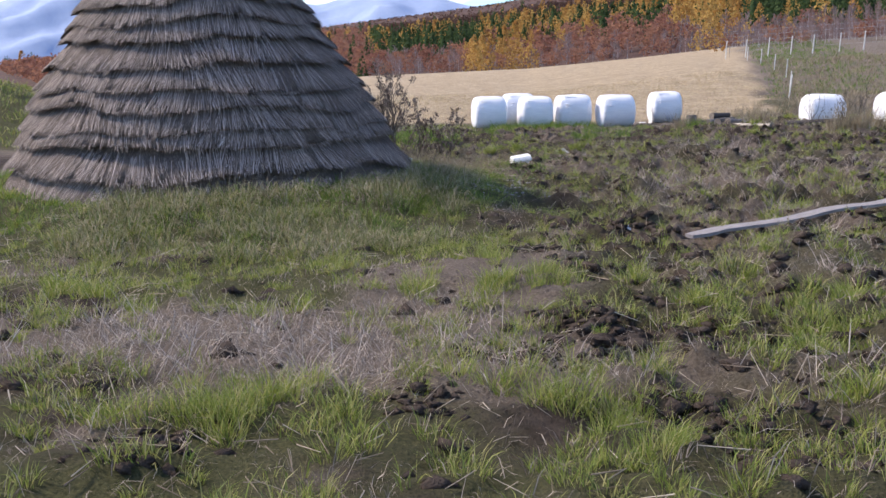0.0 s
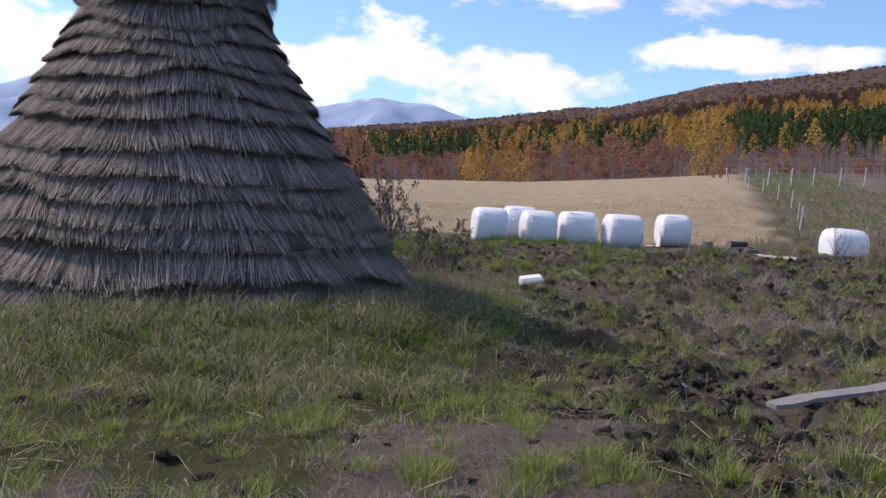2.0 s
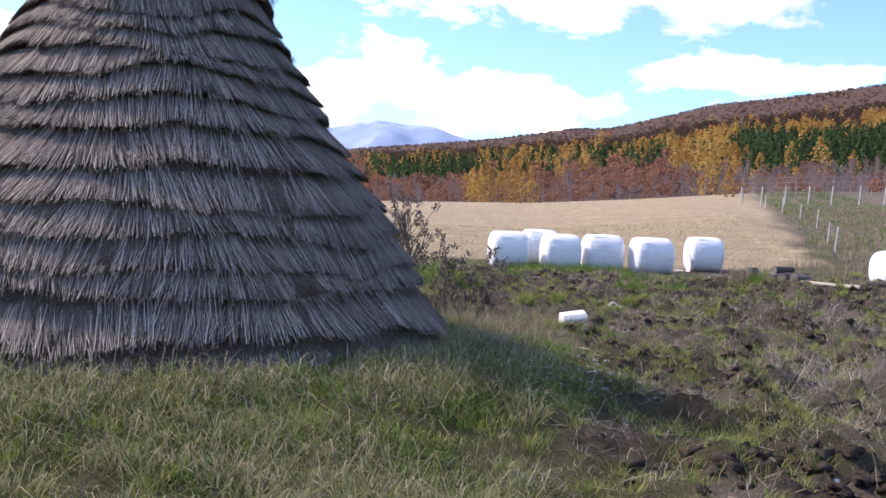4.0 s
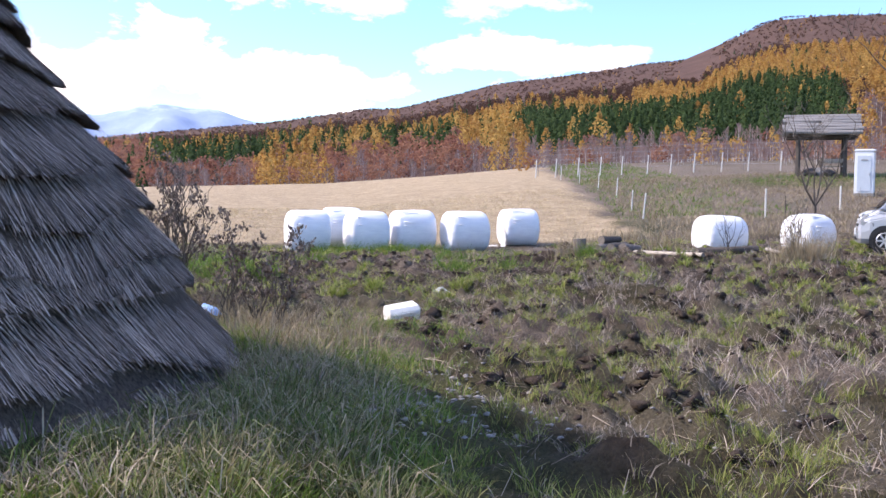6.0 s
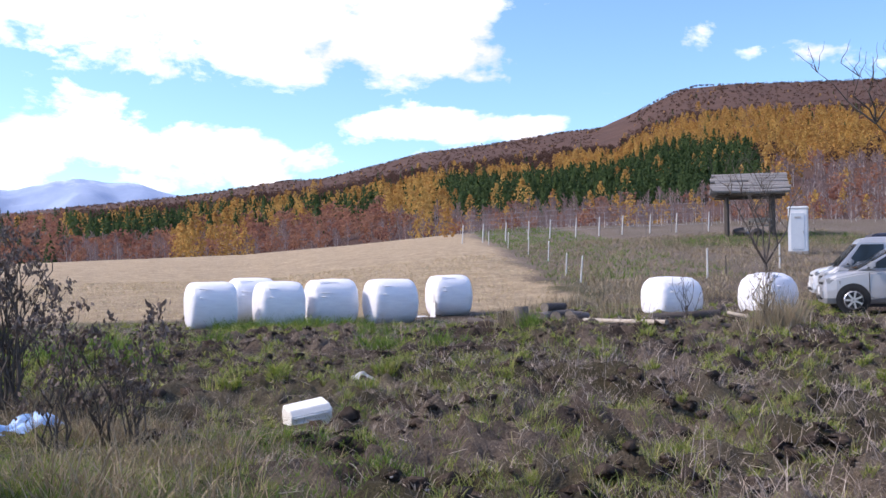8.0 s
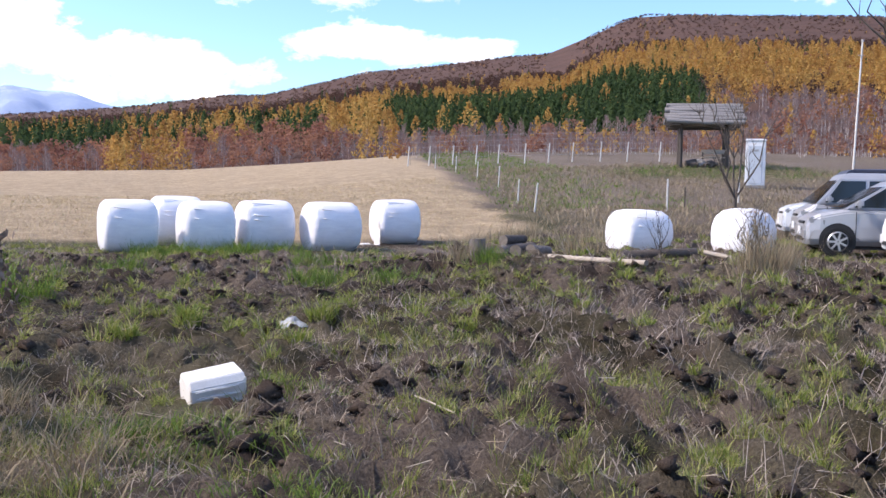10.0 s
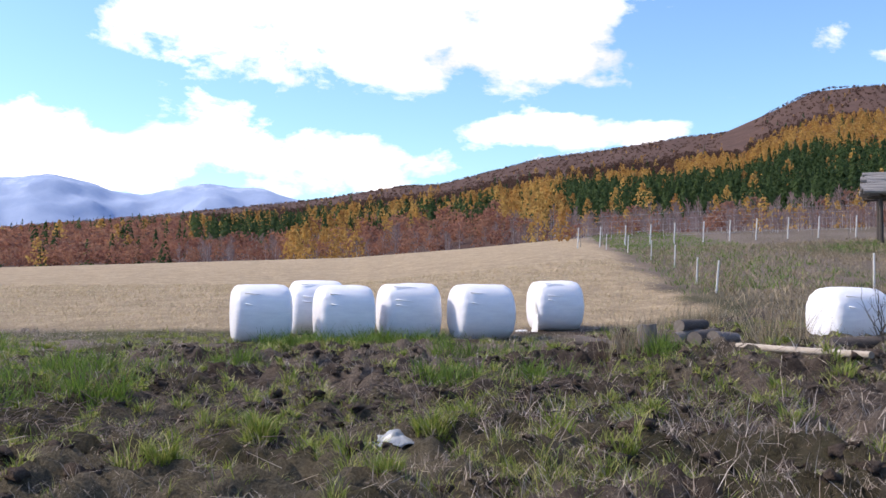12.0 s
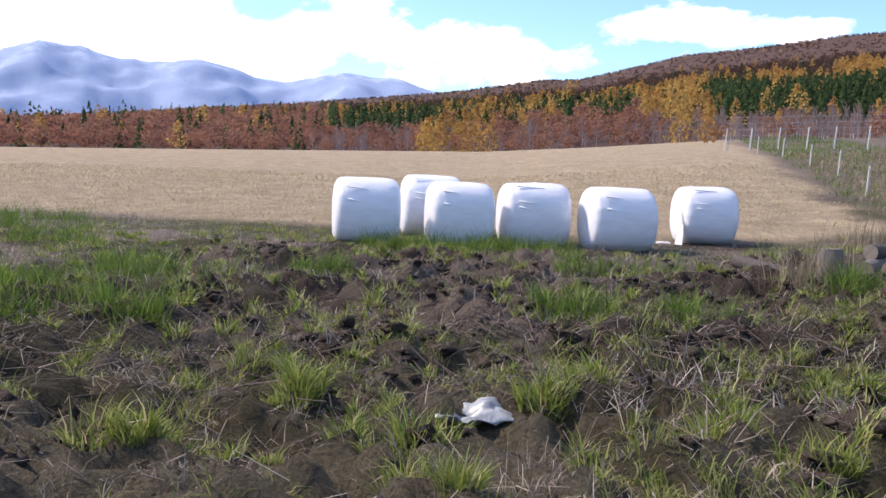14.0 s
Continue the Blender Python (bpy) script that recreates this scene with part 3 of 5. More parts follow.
def species(a, d, u):
    """The stand that grows at azimuth a, distance d; u is a random number that mixes neighbours."""
    w = (fbm(a * 9 + 3, d * 0.012, 3, 3) - 0.5) * 110
    d2 = d + w
    a = a + (fbm(a * 30 + 5, d * 0.03, 4, 3) - 0.5) * 0.05 + (u * 7 % 1 - 0.5) * 0.012
    if a < -0.17:
        if d > 400:
            return "pine" if u < 0.2 else "russet"
        return "russet" if u < 0.91 else ("pine" if u < 0.97 else "larch")
    if d < 130:
        if a < -0.075:
            return "russet" if u < 0.4 else "bare"
        if a < -0.055:
            return "larch"
        if a < 0.0:
            return "larch" if u < 0.3 else ("russet" if u < 0.6 else "bare")
        if a < 0.15:
            return "russet" if u < 0.6 else "bare"
        return "bare" if u < 0.84 else ("russet" if u < 0.95 else "larch")
    if d2 < (200 if a < 0.15 else 245) and (a < 0.15 or a > 0.55):
        if a < -0.05:
            return "pine"
        if a < 0.07:
            return "larch" if u < 0.42 else ("russet" if u < 0.8 else "pine")
        if a < 0.15:
            return "russet" if u < 0.55 else "pine"
        return "bare" if u < 0.84 else ("russet" if u < 0.96 else "larch")
    if d2 < 300:
        if a < 0.15:
            return "pine" if u < 0.7 else "larch"
        if a < 0.215:
            return "larch" if u < 0.75 else "pine"
        if a < 0.54:
            return "pine" if u < 0.97 else "larch"
        return "larch" if u < 0.6 else "brown"
    if d2 < (330 if a < 0.33 else 430):
        if a < 0.12:
            return "pine" if u < 0.25 else ("larch" if u < 0.5 else "brown")
        return "larch" if u < 0.86 else ("russet" if u < 0.94 else "pine")
    return "brown" if u < 0.93 else ("pine" if u < 0.96 else "larch")


M_BROWN = woodland("leafless_hill_wood", (0.075, 0.044, 0.035), (0.095, 0.055, 0.042), (0.12, 0.07, 0.052))
STANDS = {  # kind of template, heights, material
    "pine": ("conifer", 8.5, 12.5, M_CONIFER), "larch": ("larch", 8.0, 12.5, M_LARCH), "russet": ("round", 6.0, 9.5, M_RUSSET),
    "bare": ("bare", 5.5, 9.0, M_TWIG), "brown": ("round", 5.5, 8.5, M_BROWN),
}


def plant_woods():
    rng = np.random.default_rng(21)
    spots = []
    for lo, hi, count in ((121, 165, 560), (165, 250, 1150), (250, 540, 2900), (540, 1060, 7600)):
        a = rng.uniform(-0.53, 0.92, count)
        d = np.sqrt(rng.uniform(lo**2, hi**2, count))
        spots += [(p, q) for p, q in zip(a, d)]
    spots += [(a, d) for a, d in zip(rng.uniform(0.2, 0.53, 700), rng.uniform(270, 460, 700))]
    spots += [(a, d) for a, d in zip(rng.uniform(0.22, 0.9, 420), rng.uniform(86, 121, 420))]
    spots += [(a, d) for a, d in zip(rng.uniform(0.27, 0.92, 850), rng.uniform(490, 740, 850))]
    batches = {}
    for a, d in spots:
        kind = species(a, d / 1.65, rng.random())
        far = d > 750
        batches.setdefault((kind, far), []).append((EYE0[0] + d * math.sin(a), EYE0[1] + d * math.cos(a)))
    names = {"pine": ("conifer_wood", "dark green conifer plantation on the hillside"), "larch": ("larch_wood", "golden larch trees in autumn on the hillside"),
             "russet": ("broadleaf_wood", "russet broadleaf trees in autumn colour"), "bare": ("birch_wood", "leafless grey birch thicket with pale stems"),
             "brown": ("hill_wood", "brown leafless woodland on the far hill")}
    for (kind, far), spot in batches.items():
        shape, lo, hi, mat = STANDS[kind]
        pts = np.array(spot)
        z = land(pts[:, 0], pts[:, 1])
        leaves = 30 if far else {"bare": 52, "conifer": 64, "larch": 120}.get(shape, 90)
        temps = [tree_template(shape, 40 + k, leaves) for k in range(6)]
        if far:
            temps = [(t - t.mean(1, keepdims=True)) * 1.6 + t.mean(1, keepdims=True) for t in temps]
        else:
            temps = [(t - t.mean(1, keepdims=True)) * 0.88 + t.mean(1, keepdims=True) for t in temps]
        out, stems, tones = [], [], []
        for k, (x, y) in enumerate(pts):
            h = rng.uniform(lo, hi) * (0.44 if far else np.interp(np.hypot(x, y - 10), [85, 118, 125, 170, 300], [0.28, 0.34, 0.36, 0.5, 0.95]))
            c, s = math.cos(k * 2.4), math.sin(k * 2.4)
            rot = np.array([[c, s, 0], [-s, c, 0], [0, 0, 1]])
            tones.append(np.full(len(temps[0]) * 4, rng.random(), np.float32))
            wide = rng.uniform(0.9, 1.35)
            t = temps[k % 6] @ rot * [h * wide, h * wide, h] + [x, y, z[k] - (0.5 * h if far else 0.2)]
            out.append(t)
            if shape == "bare" and not far:
                stems.append(stem_template() * [h * 0.8, h * 0.8, h] + [x, y, z[k] - 0.2])
        v = np.concatenate(out).reshape(-1, 3)
        wood_ob = tagged(soup(names[kind][0], v, np.arange(len(v)).reshape(-1, 4), mat), names[kind][1], "woods", kind="stuff")
        wood_ob.data.attributes.new("tone", "FLOAT", "POINT").data.foreach_set("value", np.concatenate(tones))
        if stems:
            v = np.concatenate(stems).reshape(-1, 3)
            tagged(soup("birch_stems", v, np.arange(len(v)).reshape(-1, 4), M_BIRCH), "thin pale birch stems at the edge of the wood", "woods", kind="stuff")


plant_woods()


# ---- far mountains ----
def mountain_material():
    m = Mat("haze_blue_mountain", 0.95, 0, 0.1)
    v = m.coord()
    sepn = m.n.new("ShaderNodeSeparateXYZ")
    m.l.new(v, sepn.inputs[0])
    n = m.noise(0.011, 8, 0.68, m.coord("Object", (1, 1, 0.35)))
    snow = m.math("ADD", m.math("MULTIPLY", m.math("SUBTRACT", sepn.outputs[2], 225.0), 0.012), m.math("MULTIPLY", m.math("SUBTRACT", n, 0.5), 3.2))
    # rock and snow tones carry a pale blue painted in for distance haze
    hazed_rock = m.ramp(n, (0.3, (0.26, 0.34, 0.5)), (0.7, (0.36, 0.44, 0.6)))
    m.color(m.mix(m.math("MULTIPLY", snow, 1.0, True), hazed_rock, (0.66, 0.74, 0.88)))
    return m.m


def build_mountains():
    az_ = np.linspace(-1.15, 0.16, 180)
    el = np.interp(az_, [-1.15, -0.9, -0.7, -0.56, -0.49, -0.455, -0.41, -0.36, -0.305, -0.25, -0.22, -0.16, -0.1, -0.07, 0.05, 0.16],
                   [0.05, 0.075, 0.07, 0.07, 0.098, 0.114, 0.11, 0.1, 0.108, 0.09, 0.088, 0.104, 0.094, 0.084, 0.06, 0.04])
    rough = (fbm(az_ * 30, az_ * 0, 4, 4) - 0.5) * 0.012
    rows = []
    for f in np.linspace(0, 1, 26):
        d = 2050 + 500 * f
        n = (fbm(az_ * 26, az_ * 0 + f * 7, 2, 5) - 0.5) * 90 * np.sin(f * np.pi)
        z = (el + rough) * 2400 * (1 - (1 - f) ** 1.4) + n * 0.8
        rows.append(np.stack([np.sin(az_) * d, np.cos(az_) * d + 10, z - 6], 1))
    v = np.concatenate(rows)
    k = len(az_)
    i = (np.arange(25)[:, None] * k + np.arange(k - 1)[None]).ravel()
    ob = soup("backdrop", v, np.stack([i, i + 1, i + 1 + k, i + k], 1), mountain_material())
    ob.data.polygons.foreach_set("use_smooth", [True] * len(ob.data.polygons))
    tagged(ob, "far mountains with patches of snow, distance haze painted in as pale blue", "mountains", kind="structure")


build_mountains()


# ---- grass and weeds ----
def blades(name, x, y, count, high, wide, spread, lean, mat, label, seed, category="grass", droop=0.35):
    """Tufts of grass at x, y: count blades each, of a height, width and spread; lean: how far they splay."""
    rng = np.random.default_rng(seed)
    n = len(x)
    cx, cy = np.repeat(x, count), np.repeat(y, count)
    m = n * count
    hh = np.repeat(high, count) * (0.45 + 0.75 * rng.random(m))
    a = rng.random(m) * 2 * np.pi
    r = np.repeat(spread, count) * np.sqrt(rng.random(m))
    bx, by = cx + np.cos(a) * r, cy + np.sin(a) * r
    bz = height(bx, by) - 0.015
    a2 = a + rng.normal(0, 0.9, m)
    tilt = np.repeat(lean, count) * (0.25 + 0.9 * rng.random(m))
    dx, dy = np.cos(a2), np.sin(a2)
    s1, s2 = np.sin(tilt), np.sin(np.minimum(tilt * (1 + 2 * droop) + droop * 0.8, 2.0))
    c1, c2 = np.cos(tilt), np.cos(np.minimum(tilt * (1 + 2 * droop) + droop * 0.8, 2.0))
    base = np.stack([bx, by, bz], 1)
    mid = base + np.stack([dx * s1, dy * s1, c1], 1) * (hh * 0.55)[:, None]
    tip = mid + np.stack([dx * s2, dy * s2, c2], 1) * (hh * 0.5)[:, None]
    w = np.repeat(wide, count) * (0.6 + 0.7 * rng.random(m))
    t = rng.random(m) * np.pi
    sd = np.stack([np.cos(t), np.sin(t), 0 * t], 1) * w[:, None]
    v = np.stack([base - sd, base + sd, mid + sd * 0.8, mid - sd * 0.8, tip], 1).reshape(-1, 3)
    o = np.arange(m)[:, None] * 5
    f = np.concatenate([o + [0, 1, 2], o + [0, 2, 3], o + [3, 2, 4]], 1).reshape(-1, 3)
    return tagged(soup(name, v, f, mat), label, category, kind="stuff")


TRACK = np.array([(p[1][0], p[1][1]) for p in ((0, (0.3, -3.6)), (1, (-0.3, -0.5)), (2, (-0.8, 2)), (3, (-0.7, 5)), (4, (0.1, 8.5)), (5, (0.7, 11)), (6, (1.1, 13.3)))])


def off_track(x, y):
    return np.min(np.hypot(x[:, None] - TRACK[:, 0], y[:, None] - TRACK[:, 1]), 1)


KEEP_OFF = [(0.24, 15.4, 0.33), (1.1, 18.7, 0.36), (-2.45, 15.9, 0.45), (9.75, 27.6, 0.7), (11.65, 26.4, 0.7)] + [(b[0], b[1], 0.62) for b in BALES[:6]]


def clear(x, y):
    ok = ~in_hut(x, y, 0.12)
    for px, py, r in KEEP_OFF:
        ok &= np.hypot(x - px, y - py) > r
    # under the plank
    t = np.clip(((x - 2.06) * 0.755 + (y - 5.55) * 0.656), 0, 3.9)
    ok &= np.hypot(x - 2.06 - t * 0.755, y - 5.55 - t * 0.656) > 0.16
    return ok


def scatter(n, x0, x1, y0, y1, weight, seed, falloff=7.0):
    """Random spots, thinned by a weight in 0..1 and by their distance from the walked line."""
    rng = np.random.default_rng(seed)
    x, y = rng.uniform(x0, x1, n), rng.uniform(y0, y1, n)
    w = weight(x, y) * np.clip(falloff / np.maximum(off_track(x, y), falloff * 0.6), 0.1, 1.2)
    k = (rng.random(n) < w) & clear(x, y)
    return x[k], y[k]


def green_weight(x, y):
    f, d, g, w, c = masks(x, y)
    return (0.22 + 0.78 * g) * (1 - f) * step(fbm(x * 1.9, y * 1.9, 0, 2), 0.42, 0.6)


def dry_weight(x, y):
    f, d, g, w, c = masks(x, y)
    return (0.3 + 0.7 * d) * (1 - f) * (1 - 0.4 * g) * step(fbm(x * 1.3 + 4, y * 1.3, 2, 3), 0.36, 0.6)


gx_, gy_ = scatter(9500, -9, 18, -2.2, 33.5, green_weight, 31)
kx_, ky_ = scatter(4300, -8, 16, -2.0, 32.0, lambda x, y: 0.75 * step(fbm(x * 0.8, y * 0.8, 0, 2), 0.36, 0.55) * (1 - masks(x, y)[0]), 36, 9)
kr_ = np.random.default_rng(12)
gx_ = np.concatenate([gx_, np.repeat(kx_, 7) + kr_.normal(0, 0.07, 7 * len(kx_))])
gy_ = np.concatenate([gy_, np.repeat(ky_, 7) + kr_.normal(0, 0.085, 7 * len(kx_))])
gk_ = clear(gx_, gy_)
gx_, gy_ = gx_[gk_], gy_[gk_]
gr_ = np.random.default_rng(1).random(len(gx_))
grow_ = 0.6 + 0.8 * fbm(gx_ * 0.9, gy_ * 0.9, 3, 3)
far_ = 1 + np.clip(off_track(gx_, gy_) - 3, 0, 14) * 0.09
blades("green_grass", gx_, gy_, 12, (0.07 + 0.13 * gr_) * grow_, 0.0028 * far_, 0.04 + 0.05 * gr_, 0.4 + 0.5 * gr_, M_GREEN, "yellowish green grass tufts growing between clods of soil", 51)
dx_, dy_ = scatter(50000, -9, 19, -2.2, 34.5, dry_weight, 32)
dr_ = np.random.default_rng(2).random(len(dx_))
far_ = 1 + np.clip(off_track(dx_, dy_) - 3, 0, 14) * 0.09
blades("dry_grass", dx_, dy_, 11, 0.09 + 0.16 * dr_, 0.0024 * far_, 0.08 + 0.12 * dr_, 0.95 + 0.5 * dr_, M_DRY, "flattened dead grass, straw coloured and greyish brown", 52)

# brown roots and trodden turf over the churned soil
ox_, oy_ = scatter(26000, -6, 16, -1.5, 31, lambda x, y: masks(x, y)[4] * (0.25 + 0.75 * step(fbm(x * 2.1, y * 2.1 + 5, 4, 2), 0.42, 0.58)), 37, 8)
or_ = np.random.default_rng(13).random(len(ox_))
far_ = 1 + np.clip(off_track(ox_, oy_) - 3, 0, 14) * 0.09
M_ROOT = leafy("brown_turf_roots", (0.09, 0.068, 0.055), (0.16, 0.125, 0.1), (0.24, 0.195, 0.155), (0.34, 0.29, 0.23), trans=0.1)
blades("trodden_turf", ox_, oy_, 9, 0.05 + 0.1 * or_, 0.0032 * far_, 0.05 + 0.07 * or_, 0.8 + 0.6 * or_, M_ROOT, "brown trodden turf and grass roots on churned soil", 50)


def ring_spots(n, r0, r1, seed):
    rng = np.random.default_rng(seed)
    a, r = rng.random(n) * 2 * np.pi, rng.uniform(r0, r1, n)
    return HUT.x + np.cos(a) * r, HUT.y + np.sin(a) * r


lx_, ly_ = ring_spots(1000, 3.0, 4.3, 61)
keep_ = (ly_ < 12.5)
lx_, ly_ = lx_[keep_], ly_[keep_]
lr_ = np.random.default_rng(3).random(len(lx_))
blades("hut_grass", lx_, ly_, 15, 0.1 + 0.16 * lr_, 0.0035 + 0 * lr_, 0.12 + 0.1 * lr_, 0.55 + 0.4 * lr_, M_LUSH, "dark green grass round the foot of the hut", 53)


def clump_spots(spots, n, seed):
    rng = np.random.default_rng(seed)
    xs, ys = [], []
    for x, y, r in spots:
        xs.append(x + rng.normal(0, r * 0.5, n))
        ys.append(y + rng.normal(0, r * 0.35, n))
    return np.concatenate(xs), np.concatenate(ys)


LUSH = [(0.1, 29.3, 0.6), (0.75, 29.0, 0.5), (1.25, 29.9, 0.6), (-0.6, 29.5, 0.5), (2.0, 29.3, 0.5), (-2.5, 23.8, 0.8), (-2.9, 24.3, 0.7), (-8.4, 32, 1.2), (-5.5, 27.5, 1.0), (-7.0, 30.5, 1.2),
        (3.1, 22.3, 0.45), (1.9, 22.7, 0.4), (-1.9, 21.4, 0.3), (-1.0, 25.3, 0.5), (3.6, 27.6, 0.7), (2.4, 27.0, 0.6), (5.3, 24.2, 0.4), (-2.7, 21.5, 0.9), (-3.6, 22.5, 0.8)]
ux_, uy_ = clump_spots(LUSH, 26, 62)
ok_ = clear(ux_, uy_)
ux_, uy_ = ux_[ok_], uy_[ok_]
ur_ = np.random.default_rng(4).random(len(ux_))
blades("lush_grass", ux_, uy_, 16, 0.2 + 0.22 * ur_, 0.0055 + 0 * ur_, 0.11 + 0.05 * ur_, 0.35 + 0.3 * ur_, M_LUSH, "tall bright green grass clumps", 54, droop=0.25)
SHORT = [(0.7, 15.2, 0.5), (0.4, 12.6, 0.7), (0.1, 13.7, 0.6), (-0.35, 14.1, 0.35), (-0.5, 9.4, 0.45), (-0.4, 10.4, 0.5), (-0.2, 11.5, 0.5), (-0.7, 8.4, 0.5), (-1.4, 8.6, 0.6), (-2.2, 7.2, 0.6), (-0.9, 7.4, 0.5), (-1.2, 6.2, 0.5), (-2.6, 5.6, 0.7)]
vx_, vy_ = clump_spots(SHORT, 46, 66)
ok_ = clear(vx_, vy_)
vx_, vy_ = vx_[ok_], vy_[ok_]
vr_ = np.random.default_rng(14).random(len(vx_))
blades("short_grass", vx_, vy_, 13, 0.08 + 0.12 * vr_, 0.0036 + 0 * vr_, 0.06 + 0.05 * vr_, 0.6 + 0.5 * vr_, M_LUSH, "short bright green grass beside the hut path", 61)
ex_, ey_ = clump_spots([(-1.3, 8.0, 0.7), (-1.8, 7.3, 0.7), (-0.9, 9.2, 0.5), (-2.6, 6.9, 0.6), (-1.0, 10.2, 0.6)], 40, 67)
ok_ = clear(ex_, ey_)
ex_, ey_ = ex_[ok_], ey_[ok_]
er_ = np.random.default_rng(15).random(len(ex_))
blades("withered_tufts", ex_, ey_, 14, 0.16 + 0.2 * er_, 0.0034 + 0 * er_, 0.07 + 0.07 * er_, 0.9 + 0.5 * er_, M_DRY, "drooping withered grass tufts below the hut", 62)
# single yellowish tussocks
def tussock_weight(x, y):
    f, d, g, w, c = masks(x, y)
    straw = step(1.0 - np.hypot((x + 1.3) / 2.1, (y - 1.5) / 0.95), 0, 0.4)
    return (0.3 + 0.45 * step(4.5 - y, 0, 3) + 0.65 * step(fbm(x * 0.75 + 3, y * 0.75, 5, 3), 0.42, 0.58)) * (1 - f) * (1 - 0.9 * straw) * (0.4 + 0.6 * step(11 - np.abs(y - 5), 0, 6))


def tussocks(x, y, size, count, mat, name, label, seed):
    """Round cushions of fine blades that splay from one root."""
    blades(name, x, y, count, size * 1.1, 0.0021 + 0.0009 * np.clip(off_track(x, y) - 2, 0, 8), size * 0.62, 0.62 + 0 * x, mat, label, seed, droop=0.3)


hx_, hy_ = scatter(7000, -7, 15, -2.6, 30, tussock_weight, 68, 9)
hr_ = np.random.default_rng(16).random(len(hx_))
M_CUSHION = leafy("yellow_green_grass_blades", (0.12, 0.17, 0.03), (0.2, 0.265, 0.05), (0.31, 0.34, 0.085), (0.48, 0.43, 0.2), trans=0.4, rough=0.5)
tussocks(hx_, hy_, 0.07 + 0.1 * hr_**1.5, 70, M_CUSHION, "tussock_grass", "rounded yellow green tussocks of grass on dark soil", 55)
TUSSOCK = [(0.155, 0.85), (0.53, 0.49), (0.8, 0.5), (0.9, -0.1), (-0.78, 0.62), (-1.12, 0.34), (-1.74, 0.24), (-3.4, 3.1), (-3.1, 2.9), (2.1, 1.57), (2.14, 0.72), (2.24, 4.0), (2.9, 3.1), (-1.13, 0.1), (2.5, 2.4), (1.7, 2.9), (1.3, 3.5), (0.6, 3.4), (0.1, 3.3), (-0.6, 3.2), (1.72, 19.4), (1.5, 19.0), (0.55, 18.0), (0.1, 19.0), (2.4, 18.6), (-0.45, 18.1), (-0.6, 17.9), (1.1, 17.6), (2.9, 18.2), (3.4, 19.6)]
tr_ = np.random.default_rng(63)
tx_ = np.repeat([p[0] for p in TUSSOCK], 3) + tr_.normal(0, 0.09, 3 * len(TUSSOCK))
ty_ = np.repeat([p[1] for p in TUSSOCK], 3) + tr_.normal(0, 0.07, 3 * len(TUSSOCK))
tussocks(tx_, ty_, 0.15 + 0.06 * tr_.random(len(tx_)), 110, M_CUSHION, "tall_tussocks", "tall yellow green tussocks of grass", 65)
# coarse drooping grass on the bank below the hut
cx_, cy_ = scatter(1500, -4.6, -0.5, 4.6, 10.6, lambda x, y: step(1.7 - np.abs(np.hypot(x + 4.31, y - 9.7) - 4.2), 0, 0.8) * step(fbm(x * 1.2, y * 1.2, 1, 2), 0.3, 0.5), 69)
cr_ = np.random.default_rng(17).random(len(cx_))
M_COARSE = leafy("coarse_bank_grass", (0.07, 0.09, 0.035), (0.13, 0.17, 0.05), (0.26, 0.23, 0.13), (0.42, 0.36, 0.26), (0.14, 0.2, 0.05), trans=0.3)
blades("bank_grass", cx_, cy_, 26, 0.22 + 0.24 * cr_, 0.0035 + 0 * cr_, 0.09 + 0.08 * cr_, 0.75 + 0.4 * cr_, M_COARSE, "long drooping half dead grass on the bank below the hut", 64, droop=0.7)
# flattened pale straw
fx_, fy_ = scatter(20000, -4, 14, -0.2, 27, lambda x, y: 0.3 * step(fbm(x * 0.5 + 2, y * 0.9, 3, 3), 0.5, 0.62) * step(x, 0.6, 2.5) * (1 - masks(x, y)[0]) + np.maximum(step(1.0 - np.hypot((x + 1.3) / 2.2, (y - 1.5) / 1.05), 0, 0.4), 0.7 * step(1.0 - np.hypot((x - 3.2) / 1.8, (y - 11.2) / 1.1), 0, 0.4)), 75)
fr_ = np.random.default_rng(18).random(len(fx_))
M_PALE = leafy("pale_flattened_straw", (0.24, 0.19, 0.16), (0.4, 0.33, 0.28), (0.58, 0.5, 0.43), (0.3, 0.24, 0.2), trans=0.15)
blades("flattened_straw", fx_, fy_, 14, 0.16 + 0.2 * fr_, 0.0024 + 0.0003 * np.clip(off_track(fx_, fy_) - 2, 0, 9), 0.12 + 0.1 * fr_, 1.35 + 0.25 * fr_, M_PALE, "pale flattened straw trodden into a mat", 66, droop=0.1)
M_REED = leafy("russet_reeds", (0.2, 0.15, 0.1), (0.34, 0.27, 0.18), (0.2, 0.17, 0.1), (0.44, 0.36, 0.25), trans=0.2)
# tall dead weeds between the hut and the foam tub
wx_, wy_ = clump_spots([(-1.2, 11.5, 0.9), (-1.0, 13.5, 0.9), (-1.6, 15.2, 0.7), (-1.3, 9.6, 0.6), (-2.2, 16.9, 0.6)], 85, 64)
ok_ = clear(wx_, wy_)
wx_, wy_ = wx_[ok_], wy_[ok_]
wr_ = np.random.default_rng(5).random(len(wx_))
blades("dead_weeds", wx_, wy_, 12, 0.22 + 0.28 * wr_, 0.003 + 0 * wr_, 0.14 + 0.1 * wr_, 0.5 + 0.5 * wr_, M_REED, "tangled dead brown weeds beside the hut", 56, "weeds")
